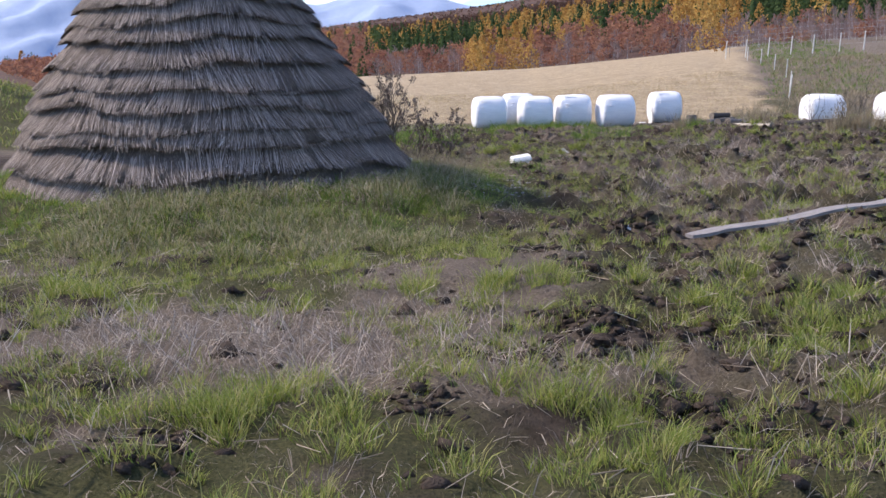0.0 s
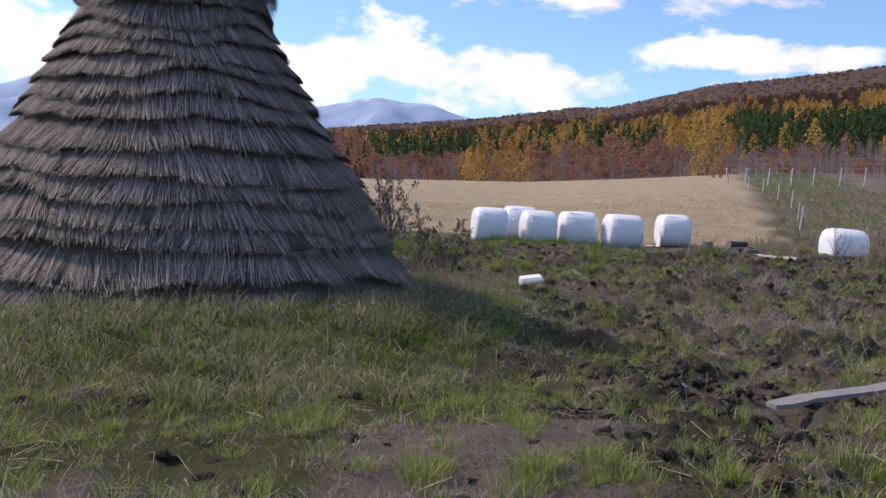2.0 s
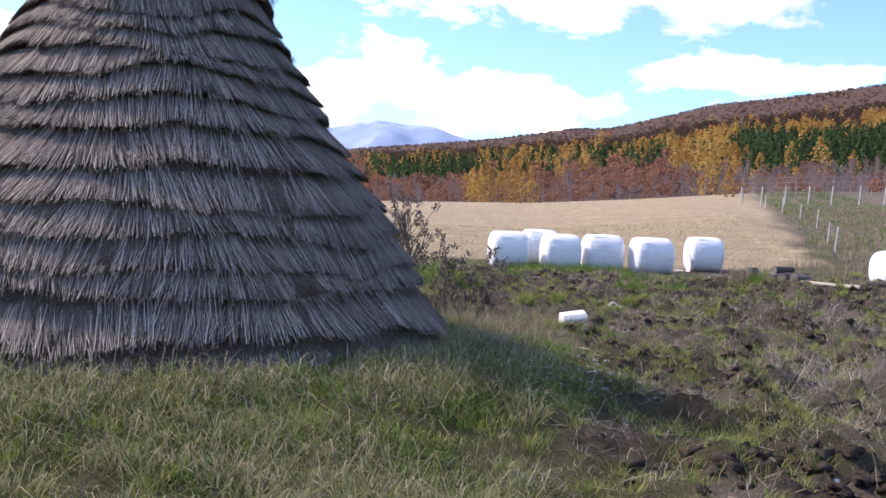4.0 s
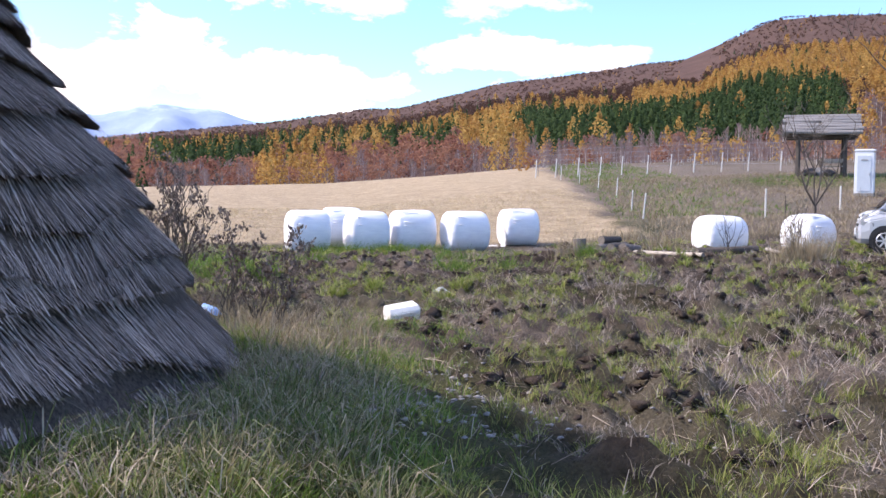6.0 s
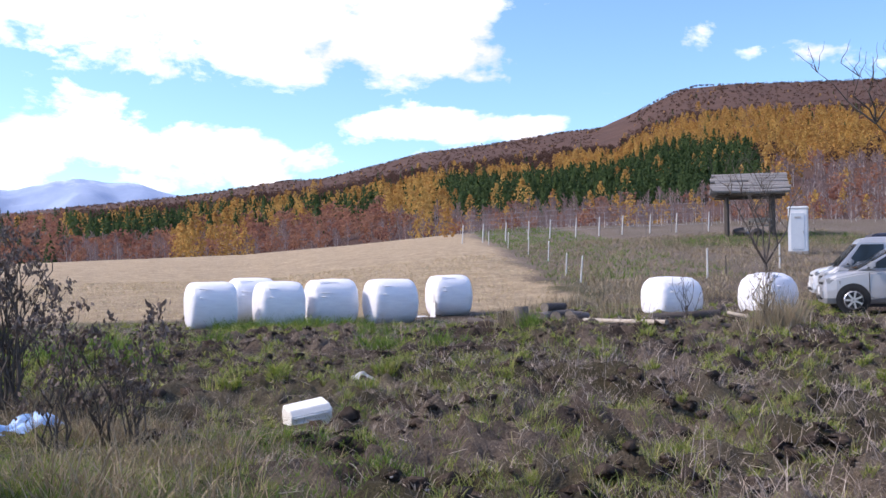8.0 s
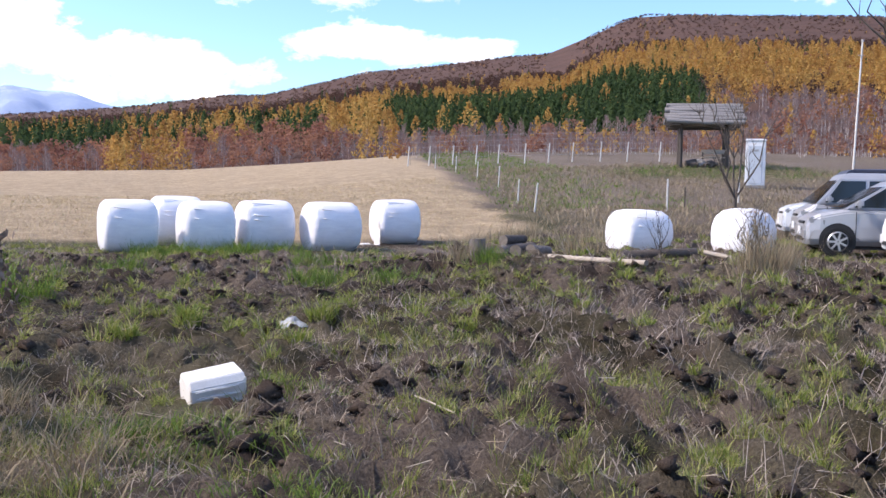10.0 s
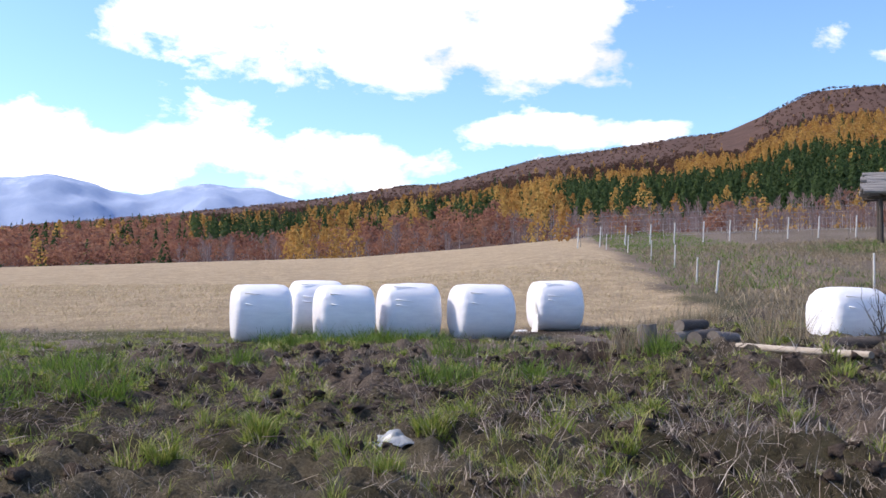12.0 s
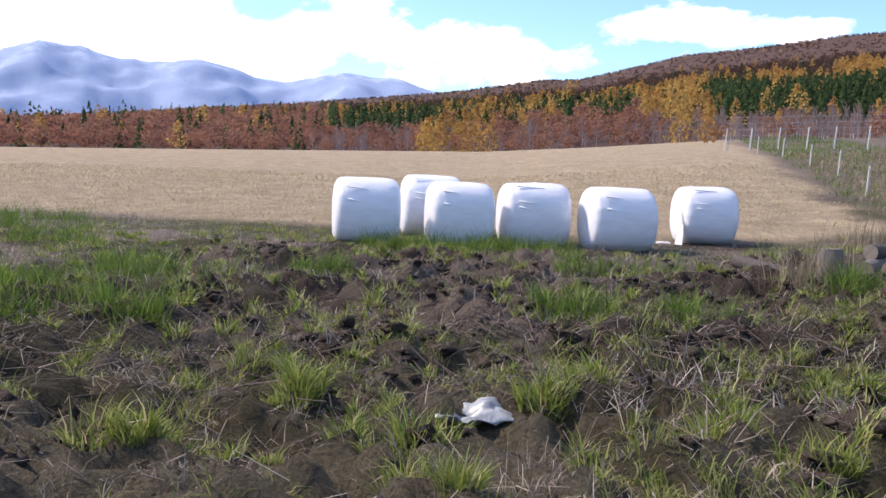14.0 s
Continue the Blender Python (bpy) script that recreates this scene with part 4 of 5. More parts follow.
# reeds and dead weeds by the bales and the car park
rx_, ry_ = clump_spots([(8.3, 20.9, 0.35), (9.0, 21.6, 0.4), (8.7, 21.2, 0.3), (9.6, 22.3, 0.4), (7.0, 24.6, 0.5), (5.0, 25.0, 0.4), (10.5, 30.5, 1.2), (8, 31, 1.0)], 40, 65)
ok_ = clear(rx_, ry_)
rx_, ry_ = rx_[ok_], ry_[ok_]
rr_ = np.random.default_rng(6).random(len(rx_))
blades("dead_reeds", rx_, ry_, 9, 0.35 + 0.4 * rr_, 0.005 + 0 * rr_, 0.12 + 0.1 * rr_, 0.22 + 0.3 * rr_, M_REED, "reddish brown dead weeds near the parked cars", 57, "weeds", droop=0.12)
# rough grass on the rise behind the bales
px_, py_ = scatter(9000, 6.5, 40, 31, 68, lambda x, y: step(x - edge_x(y), 0.3, 2) * (0.35 + 0.65 * step(fbm(x * 0.3, y * 0.3, 1, 3), 0.4, 0.55)), 33, 60)
pr_ = np.random.default_rng(7).random(len(px_))
blades("rough_grass", px_, py_, 7, 0.18 + 0.28 * pr_, 0.011 + 0 * pr_, 0.25 + 0.2 * pr_, 0.6 + 0.5 * pr_, M_REED, "rough brown grass on the fallow rise", 58)
qx_, qy_ = scatter(6000, 8, 46, 39, 112, lambda x, y: step(x - edge_x(y), 0.3, 1) * step(5.5 - np.abs(x - edge_x(y) - 3.5), 0, 2) + step(6 - np.hypot((x - 32) * 0.7, y - 60), 0, 2), 34, 100)
qr_ = np.random.default_rng(8).random(len(qx_))
blades("verge_grass", qx_, qy_, 7, 0.2 + 0.2 * qr_, 0.014 + 0 * qr_, 0.3 + 0.2 * qr_, 0.6 + 0.4 * qr_, M_LUSH, "green grass strip along the edge of the field", 59)
jx_, jy_ = scatter(5000, -36, -9, 15, 38, lambda x, y: 10 * step(1.05 - np.hypot((x + 24) / 14, (y - 27) / 10), 0, 0.2), 38, 60)
jr_ = np.random.default_rng(19).random(len(jx_))
blades("rise_grass", jx_, jy_, 9, 0.14 + 0.16 * jr_, 0.012 + 0 * jr_, 0.25 + 0.15 * jr_, 0.5 + 0.4 * jr_, M_GREEN, "green grass on the rise beyond the hut", 67)
# stubble
sx_, sy_ = scatter(11000, -22, 14, 33, 60, lambda x, y: masks(x, y)[0], 35, 40)
sr_ = np.random.default_rng(9).random(len(sx_))
blades("field_stubble", sx_, sy_, 6, 0.07 + 0.1 * sr_, 0.006 + 0.003 * (sy_ - 33) / 10, 0.25 + 0.2 * sr_, 0.7 + 0.7 * sr_, M_STUBBLE, "short golden straw stubble of the mown field", 60)


# ---- clods, litter and stalks ----
M_CLOD = plain("dark_clod_soil", (0.03, 0.023, 0.019), (0.12, 0.092, 0.076), 14, 0.95, bump=0.9, spec=0.1, dist=0.03)


def clods():
    rng = np.random.default_rng(71)
    bm = bmesh.new()
    bmesh.ops.create_icosphere(bm, subdivisions=1, radius=1)
    bmesh.ops.subdivide_edges(bm, edges=bm.edges[:15], cuts=1)
    bmesh.ops.triangulate(bm, faces=bm.faces[:])
    bm.verts.index_update()
    base = np.array([v.co[:] for v in bm.verts])
    faces = np.array([[v.index for v in f.verts] for f in bm.faces])
    bm.free()

    def weight(x, y):
        f, d, g, w, c = masks(x, y)
        return (0.12 + 0.88 * c) * (1 - f) * step(fbm(x * 0.9 + 7, y * 0.9, 4, 3), 0.4, 0.58)

    x, y = scatter(30000, -5, 17, -2, 29.5, weight, 72, 8)
    big = [(0.82, 2.4, 0.16), (0.95, 2.3, 0.14), (1.57, 1.96, 0.15), (0.43, 1.53, 0.15), (0.2, 1.6, 0.12), (1.5, -0.2, 0.16), (1.27, 0.69, 0.16), (1.94, 0.07, 0.15), (1.5, 0.4, 0.15), (-1.37, -0.33, 0.14),
           (1.45, 6.5, 0.18), (1.7, 6.3, 0.18), (1.3, 6.1, 0.16), (1.6, 5.9, 0.15), (1.2, 7.0, 0.15), (1.9, 6.9, 0.16), (0.5, 5.0, 0.12), (-0.1, 0.6, 0.12), (2.3, 1.0, 0.13)]
    big = [(b[0] + rng.normal(0, 0.16 * (j > 0)), b[1] + rng.normal(0, 0.16 * (j > 0)), b[2] * (1 - 0.75 * rng.random())) for b in big for j in range(48)]
    x, y = np.concatenate([x, [b[0] for b in big]]), np.concatenate([y, [b[1] for b in big]])
    r = np.concatenate([0.014 + 0.06 * rng.random(len(x) - len(big)) ** 2.2, [b[2] * 0.3 for b in big]])
    z = height(x, y)
    vs, fs = [], []
    for k in range(len(x)):
        q = base + rng.normal(0, 0.32, base.shape)
        q = q * (0.8 + 0.5 * vnoise(base[:, 0] * 1.7 + k, base[:, 1] * 1.7 + base[:, 2] * 2.1, k % 6)[:, None])
        c, s = math.cos(k), math.sin(k)
        q = q @ np.array([[c, s, 0], [-s, c, 0], [0, 0, 1]]) * [r[k] * 1.3, r[k], r[k] * 0.75] + [x[k], y[k], z[k] - r[k] * 0.05]
        vs.append(q)
        fs.append(faces + k * len(base))
    tagged(soup("soil_clods", np.concatenate(vs), np.concatenate(fs), M_CLOD), "dark crumbly clods of turned soil", "soil", kind="stuff")


clods()


def stalks(name, n, x0, x1, y0, y1, lo, hi, wide, mat, label, seed, weight):
    """Thin stalks lying about."""
    rng = np.random.default_rng(seed)
    x, y = scatter(n, x0, x1, y0, y1, weight, seed, 8)
    n = len(x)
    a, L = rng.random(n) * np.pi * 2, rng.uniform(lo, hi, n)
    ex, ey = x + np.cos(a) * L, y + np.sin(a) * L
    p0 = np.stack([x, y, height(x, y) + 0.02 + 0.05 * rng.random(n)], 1)
    p1 = np.stack([ex, ey, height(ex, ey) + 0.02 + 0.12 * rng.random(n) ** 2], 1)
    w = wide * (0.6 + 0.8 * rng.random(n))
    sd = np.stack([-np.sin(a), np.cos(a), 0 * a], 1) * w[:, None]
    up = np.array([0, 0, 1.0]) * w[:, None] * 1.6
    v = np.stack([p0 - sd, p0 + sd, p0 + up, p1 - sd * 0.6, p1 + sd * 0.6, p1 + up * 0.6], 1).reshape(-1, 3)
    o = np.arange(n)[:, None] * 6
    f = np.concatenate([o + [0, 1, 4, 3], o + [1, 2, 5, 4], o + [2, 0, 3, 5]], 1).reshape(-1, 4)
    tagged(soup(name, v, f, mat), label, "stalks", kind="stuff")


M_STALK = leafy("pale_dead_stalks", (0.16, 0.12, 0.09), (0.34, 0.27, 0.2), (0.5, 0.43, 0.34), trans=0.0)
stalks("dead_stalks", 15000, -6, 16, -2, 32, 0.05, 0.24, 0.0028, M_STALK, "pale dead stalks lying on the ground", 73, lambda x, y: 0.15 + 0.6 * step(fbm(x * 0.6, y * 0.6, 3, 3), 0.45, 0.6))
M_DARKSTALK = leafy("dark_dead_stalks", (0.05, 0.035, 0.028), (0.1, 0.075, 0.06), (0.16, 0.12, 0.1), trans=0.0)
stalks("brush_litter", 5200, -3, 6, 18, 26, 0.1, 0.5, 0.004, M_DARKSTALK, "dark brushwood and dead stems lying on the soil", 74, lambda x, y: 0.9 * step(2.5 - np.abs(y - 20.8), 0, 1.5) + 0.15)


# ---- things on the ground near the walk ----
M_PLANK = plain("weathered_grey_plank", (0.16, 0.14, 0.135), (0.36, 0.33, 0.32), 5, 0.85, bump=0.4, stretch=(1, 14, 14))
M_LOG = plain("grey_weathered_log", (0.1, 0.085, 0.078), (0.27, 0.24, 0.22), 8, 0.9, bump=0.6, stretch=(1.2, 8, 8))
M_PALELOG = plain("pale_peeled_pole", (0.26, 0.22, 0.18), (0.46, 0.4, 0.33), 6, 0.8, bump=0.3, stretch=(1, 9, 9))
M_DARKLOG = plain("dark_rotten_log", (0.04, 0.033, 0.03), (0.13, 0.11, 0.1), 8, 0.95, bump=0.6, stretch=(1.2, 7, 7))
M_ENDGRAIN = plain("cut_log_end", (0.12, 0.1, 0.085), (0.26, 0.22, 0.18), 12, 0.9)
M_FILM = plain("dirty_white_plastic_sheet", (0.17, 0.18, 0.18), (0.5, 0.52, 0.53), 7, 0.3, bump=0.3)
M_TARP = plain("pale_blue_tarpaulin", (0.1, 0.26, 0.55), (0.35, 0.52, 0.78), 4, 0.45, bump=0.3)
M_POST = plain("whitewashed_fence_post", (0.5, 0.48, 0.45), (0.74, 0.72, 0.68), 9, 0.8)
M_WIRE = plain("galvanised_wire", (0.3, 0.3, 0.3), (0.45, 0.45, 0.45), 9, 0.5, metal=0.6, bump=0)


def build_tub():
    """A white foam tub lying on its side: a chamfered box with ribs along its flank."""
    t = thing("foam_tub", pose(0.22, 15.4, gz(0.22, 15.4) + 0.005, 9, -7, 14), "white foam tub with ribbed flank tipped on the grass", "tub")
    bm = bmesh.new()
    prof = [(-0.15, 0.0), (0.15, 0.0), (0.175, 0.03), (0.175, 0.17), (0.12, 0.245), (-0.12, 0.245), (-0.175, 0.19), (-0.175, 0.03)]
    t.scale = (0.8, 0.92, 0.98)
    rings = []
    for x, s in ((-0.25, 0.9), (-0.235, 0.94), (0.22, 1.0), (0.245, 0.97)):
        rings.append([bm.verts.new((x, p * s, 0.12 + (q - 0.12) * s)) for p, q in prof])
    n = len(prof)
    for r0, r1 in zip(rings, rings[1:]):
        for i in range(n):
            bm.faces.new((r0[i], r0[(i + 1) % n], r1[(i + 1) % n], r1[i]))
    bm.faces.new(rings[0][::-1])
    bm.faces.new(rings[-1])
    bmesh.ops.recalc_face_normals(bm, faces=bm.faces)
    es = [e for e in bm.edges if e.calc_face_angle(0) > 0.5]
    bmesh.ops.bevel(bm, geom=es, offset=0.008, segments=2, affect="EDGES")
    part("body", bm, M_FOAM, t)
    for z in (0.06, 0.115, 0.17):
        part("rib", box(bmesh.new(), 0.4, 0.02, 0.022, pose(-0.01, -0.172, z), 0.006), M_FOAM, t)
    part("rim", box(bmesh.new(), 0.03, 0.33, 0.03, pose(0.235, 0, 0.2), 0.006), M_FOAM, t)


build_tub()


def build_plank():
    a = math.degrees(math.atan2(2.21, 2.54))
    t = thing("weathered_plank", pose(2.06, 5.55, gz(2.06, 5.55) + 0.06, 4, -1.0, a), "long weathered grey plank lying on the grass", "plank")
    bm = bmesh.new()
    rng = np.random.default_rng(3)
    n = 24
    rows = []
    for k in range(n + 1):
        x = 3.9 * k / n
        e1, e2, b = rng.normal(0, 0.004, 3)
        w1, w2 = -0.075 + e1 + (0.03 if k == 0 else 0), 0.075 + e2
        z = 0.015 * math.sin(k * 0.5) + b * 0.5
        rows.append([bm.verts.new((x, w1, z)), bm.verts.new((x, w2, z)), bm.verts.new((x, w2, z + 0.035)), bm.verts.new((x, w1, z + 0.035))])
    for r0, r1 in zip(rows, rows[1:]):
        for i in range(4):
            bm.faces.new((r0[i], r1[i], r1[(i + 1) % 4], r0[(i + 1) % 4]))
    bm.faces.new(rows[0]), bm.faces.new(rows[-1][::-1])
    bmesh.ops.recalc_face_normals(bm, faces=bm.faces)
    part("board", bm, M_PLANK, t)
    part("batten", box(bmesh.new(), 0.06, 0.22, 0.05, pose(0.5, 0, -0.022), 0.005), M_DARKLOG, t)
    part("batten", box(bmesh.new(), 0.06, 0.22, 0.05, pose(2.9, 0, -0.022), 0.005), M_DARKLOG, t)


build_plank()


def sheet(name, x, y, sx, sy, lift, mat, label, category, seed, turn=0):
    """A crumpled sheet that lies in folds."""
    n = 22
    u, v = np.meshgrid(np.linspace(-1, 1, n), np.linspace(-1, 1, n))
    u, v = u.ravel(), v.ravel()
    edge = 1 + 0.35 * (fbm(u * 1.5 + seed, v * 1.5, 1, 3) - 0.5)
    px, py = u * sx * edge, v * sy * edge
    z = np.abs(fbm(u * 1.6 + seed, v * 1.6 + 3, 2, 3) - 0.5) * lift * 3.0 + lift * np.clip(1 - (u - 0.4) ** 2 * 3 - v**2, 0, 1)
    i = (np.arange(n - 1)[:, None] * n + np.arange(n - 1)[None]).ravel()
    ob = soup(name, np.stack([px, py, z], 1), np.stack([i, i + 1, i + 1 + n, i + n], 1), mat)
    ob.matrix_world = pose(x, y, sorted(gz(x + p, y + q) for p in (-0.15, 0, 0.15) for q in (-0.1, 0.1))[3] - 0.02, 0, 0, turn)
    m = ob.modifiers.new("thick", "SOLIDIFY")
    m.thickness = 0.006
    ob.data.polygons.foreach_set("use_smooth", [True] * len(ob.data.polygons))
    tagged(ob, label, category)


sheet("plastic_sheet", 1.1, 18.95, 0.25, 0.13, 0.08, M_FILM, "crumpled torn sheet of dirty white plastic on soil", "plastic sheet", 3, 12)
sheet("blue_tarp", -2.45, 15.9, 0.36, 0.26, 0.12, M_TARP, "pale blue tarpaulin crumpled under a dead bush", "tarpaulin", 8, 20)
sheet("paper_scrap", 1.5, 6.75, 0.11, 0.04, 0.035, M_FOAM, "white scrap of plastic among dark clods", "litter", 5, 40)
sheet("film_scrap", 4.55, 33.0, 0.32, 0.1, 0.04, M_FOAM, "loose end of white wrap film beside a bale", "plastic film", 9, 5)


def film_flap():
    """The torn skirt of film that hangs off the end bale to the ground."""
    bm = bmesh.new()
    a = [bm.verts.new(p) for p in ((4.98, 33.0, 0.75), (4.96, 32.95, 0.4), (4.86, 32.9, 0.03), (4.98, 32.72, 0.03), (5.0, 32.82, 0.45))]
    bm.faces.new(a)
    r = bmesh.ops.solidify(bm, geom=bm.faces[:], thickness=0.01)
    ob = part("film_flap", bm, M_FOAM, None)
    tagged(ob, "torn flap of white wrap film against a bale", "plastic film")


film_flap()


def log(name, a, b, r, mat, label, category="log", group="", seed=1, cut=M_ENDGRAIN):
    """A knotty log from a to b with pale cut ends."""
    a, b = Vector(a), Vector(b)
    d = b - a
    rng = np.random.default_rng(seed)
    t = thing(name, Matrix.Translation(a) @ d.to_track_quat("X", "Z").to_matrix().to_4x4(), label, category, group)
    n, k = 14, 10
    ang = np.linspace(0, 2 * np.pi, n, endpoint=False)
    L = d.length
    rows = []
    for i in range(k + 1):
        f = i / k
        rr = r * (1 - 0.18 * f) * (1 + 0.14 * (fbm(np.cos(ang) * 1.5 + f * 6 + seed, np.sin(ang) * 1.5, seed % 6, 2) - 0.5))
        bend = 0.02 * math.sin(f * 5 + seed) * L * 0.3
        rows.append(np.stack([0 * ang + L * f, np.cos(ang) * rr + bend, np.sin(ang) * rr], 1))
    v = np.concatenate(rows)
    j = np.arange(n)
    f = np.concatenate([np.stack([q * n + j, q * n + (j + 1) % n, (q + 1) * n + (j + 1) % n, (q + 1) * n + j], 1) for q in range(k)])
    o = soup("bark", v, f, mat, t)
    o.data.polygons.foreach_set("use_smooth", [True] * len(o.data.polygons))
    for nm, row in (("cut_end", rows[0]), ("cut_end", rows[-1])):
        bm = bmesh.new()
        bm.faces.new([bm.verts.new(p) for p in row])
        part(nm, bm, cut, t)
    return t


def on(x, y, up=0.0):
    return (x, y, gz(x, y) + up)


log("pale_pole", on(6.15, 23.9, 0.15), on(6.6, 21.2, 0.15), 0.05, M_PALELOG, "long pale peeled pole lying across the rough ground", seed=2)
log("stump", on(5.22, 25.0, -0.05), on(5.2, 25.02, 0.42), 0.17, M_LOG, "short upright grey stump beside stacked logs", "stump", seed=3)
for k, (x0, y0, x1, y1, r, up) in enumerate([(5.5, 25.6, 6.1, 26.2, 0.12, 0.1), (5.75, 25.4, 6.35, 26.0, 0.13, 0.12), (6.0, 25.2, 6.6, 25.9, 0.12, 0.1), (6.3, 25.2, 6.9, 25.8, 0.11, 0.1), (5.9, 25.6, 6.5, 26.1, 0.1, 0.3)]):
    log("log", on(x0, y0, up), on(x1, y1, up + 0.05), r, M_LOG if k % 2 else M_DARKLOG, "short weathered log in a loose pile", "log", "pile of logs", 10 + k)
log("fallen_log", on(4.75, 27.6, 0.1), on(5.2, 26.5, 0.09), 0.09, M_DARKLOG, "dark rotten log lying near the bales", seed=21)
log("fallen_branch", on(7.3, 22.3, 0.08), on(8.6, 21.7, 0.08), 0.06, M_DARKLOG, "dark fallen branch among dry weeds", "branch", seed=22)
log("fallen_branch", on(7.9, 24.6, 0.1), on(9.2, 24.2, 0.1), 0.1, M_DARKLOG, "thick dark branch lying before a bale", "branch", seed=23)
log("split_board", on(9.5, 24.4, 0.08), on(10.0, 22.9, 0.05), 0.045, M_PALELOG, "pale split stick propped on the ground", "stick", seed=24)
log("stick", on(1.45, 14.45, 0.05), on(1.58, 13.95, 0.02), 0.006, M_PALELOG, "thin pale dead stick lying on grass", "stick", seed=25)
log("stick", on(6.9, 20.8, 0.05), on(9.4, 20.0, 0.06), 0.018, M_LOG, "thin grey stick lying among weeds", "stick", seed=26)


def rubble():
    """Pale crushed shells and stones in the mud."""
    rng = np.random.default_rng(81)
    bm = bmesh.new()
    bmesh.ops.create_icosphere(bm, subdivisions=1, radius=1)
    base = np.array([v.co[:] for v in bm.verts])
    faces = np.array([[v.index for v in f.verts] for f in bm.faces])
    bm.free()
    vs, fs = [], []
    k = 0
    for cx, cy, n, s in ((0.2, 11.1, 26, 0.18), (0.2, 10.3, 70, 0.3), (-0.15, 9.5, 50, 0.2), (-0.5, 8.8, 24, 0.14), (0.35, 9.5, 30, 0.3), (2.1, 10.2, 30, 0.5), (1.6, 9.4, 24, 0.5), (0.6, 12.0, 14, 0.3)):
        for _ in range(n):
            x, y = cx + rng.normal(0, s), cy + rng.normal(0, s)
            r = 0.006 + 0.014 * rng.random()
            q = (base + rng.normal(0, 0.25, base.shape)) * [r * 1.4, r, r * 0.7] + [x, y, gz(x, y) + r * 0.4]
            vs.append(q), fs.append(faces + k * len(base))
            k += 1
    tagged(soup("pale_rubble", np.concatenate(vs), np.concatenate(fs), plain("pale_crushed_stone", (0.16, 0.145, 0.14), (0.42, 0.4, 0.39), 30, 0.9)), "pale crushed stones pressed into the mud", "stones", kind="stuff")


rubble()


# ---- dead shrubs and bare trees ----
def branching(bm, base, top, r, depth, rng, twigs, spread=0.5, sides=5, up=0.5):
    """Grows one limb in bends and its side branches; gathers the twig ends."""
    base, top = Vector(base), Vector(top)
    seg = 4
    pts = [base]
    for k in range(1, seg + 1):
        p = base.lerp(top, k / seg)
        w = (top - base).length * 0.045
        pts.append(p + Vector((rng.normal(0, w), rng.normal(0, w), rng.normal(0, w * 0.5))))
    for k in range(seg):
        rod(bm, pts[k], pts[k + 1], r * (1 - 0.75 * k / seg), r * (1 - 0.75 * (k + 1) / seg), sides if depth else 3)
    if depth == 0:
        twigs.append((pts[-2], pts[-1]))
        return
    L = (top - base).length
    for _ in range(int(4 + depth)):
        k = rng.integers(1, seg + 1)
        a = rng.random() * 2 * math.pi
        d = Vector((math.cos(a) * spread, math.sin(a) * spread, up + 0.4 * rng.random())).normalized()
        d = (d + (top - base).normalized() * 0.5).normalized()
        branching(bm, pts[k], pts[k] + d * L * (0.3 + 0.25 * rng.random()), r * 0.42, depth - 1, rng, twigs, spread, 4, up)


def shrub(x, y, high, stems, seed, label, leaf=None, width=0.35, leaves=9):
    rng = np.random.default_rng(seed)
    t = thing("dead_shrub", pose(x, y, gz(x, y) - 0.03), label, "shrub", "dead shrubs beside the hut")
    ends = []
    for _ in range(stems):
        bm = bmesh.new()
        a = rng.random() * 2 * math.pi
        lean = width * (0.3 + rng.random())
        tip = (math.cos(a) * lean * high * 0.6, math.sin(a) * lean * high * 0.6, high * (0.7 + 0.35 * rng.random()))
        branching(bm, (rng.normal(0, 0.05), rng.normal(0, 0.05), 0), tip, 0.012 * high, 1, rng, ends, 0.6, 4)
        part("stem", bm, M_BARK, t)
    if leaf:
        pts = []
        for p, q in ends:
            for _ in range(leaves):
                pts.append(p.lerp(q, rng.random() * 1.1) + Vector(rng.normal(0, 0.03, 3)))
        c = np.array([p[:] for p in pts])
        n = len(c)
        v = quads_soup(c, unit(n, rng), unit(n, rng) * 0.6 + [0, 0, 0.6], 0.008 + 0.012 * rng.random(n), 0.015 + 0.025 * rng.random(n)).reshape(-1, 3)
        soup("dead_leaves", v, np.arange(len(v)).reshape(-1, 4), leaf, t)["kind"] = "stuff"
    return t


M_DEADLEAF = leafy("withered_seed_heads", (0.09, 0.065, 0.055), (0.16, 0.12, 0.1), (0.24, 0.19, 0.16), trans=0.1)
shrub(-2.75, 16.9, 1.55, 13, 91, "tall dead brown shrub with withered leaves beside the hut", M_DEADLEAF, 0.36, 30)
shrub(-3.0, 17.3, 1.3, 7, 95, "dead brown shrub stems behind a pale blue tarpaulin", M_DEADLEAF, 0.35, 22)
shrub(-1.85, 14.5, 0.95, 6, 92, "dead brown weed stems with withered seed heads", M_DEADLEAF, 0.4, 20)
shrub(-1.55, 14.9, 0.9, 6, 93, "dead brown weed stems with withered seed heads", M_DEADLEAF, 0.45, 20)
shrub(-1.25, 14.4, 0.85, 6, 94, "dead brown weed stems with withered seed heads", M_DEADLEAF, 0.45, 20)
shrub(8.35, 21.0, 1.0, 6, 96, "reddish dead weed stems in front of a bale", M_REED, 0.25, 8)
shrub(9.3, 22.6, 1.0, 7, 97, "dark leafless shrub growing before a wrapped bale", None, 0.5)
shrub(8.55, 24.3, 0.9, 6, 98, "dark leafless shrub growing before a wrapped bale", None, 0.5)
shrub(6.0, 33.4, 0.7, 6, 99, "low leafless shrub beside a wrapped bale", None, 0.7)


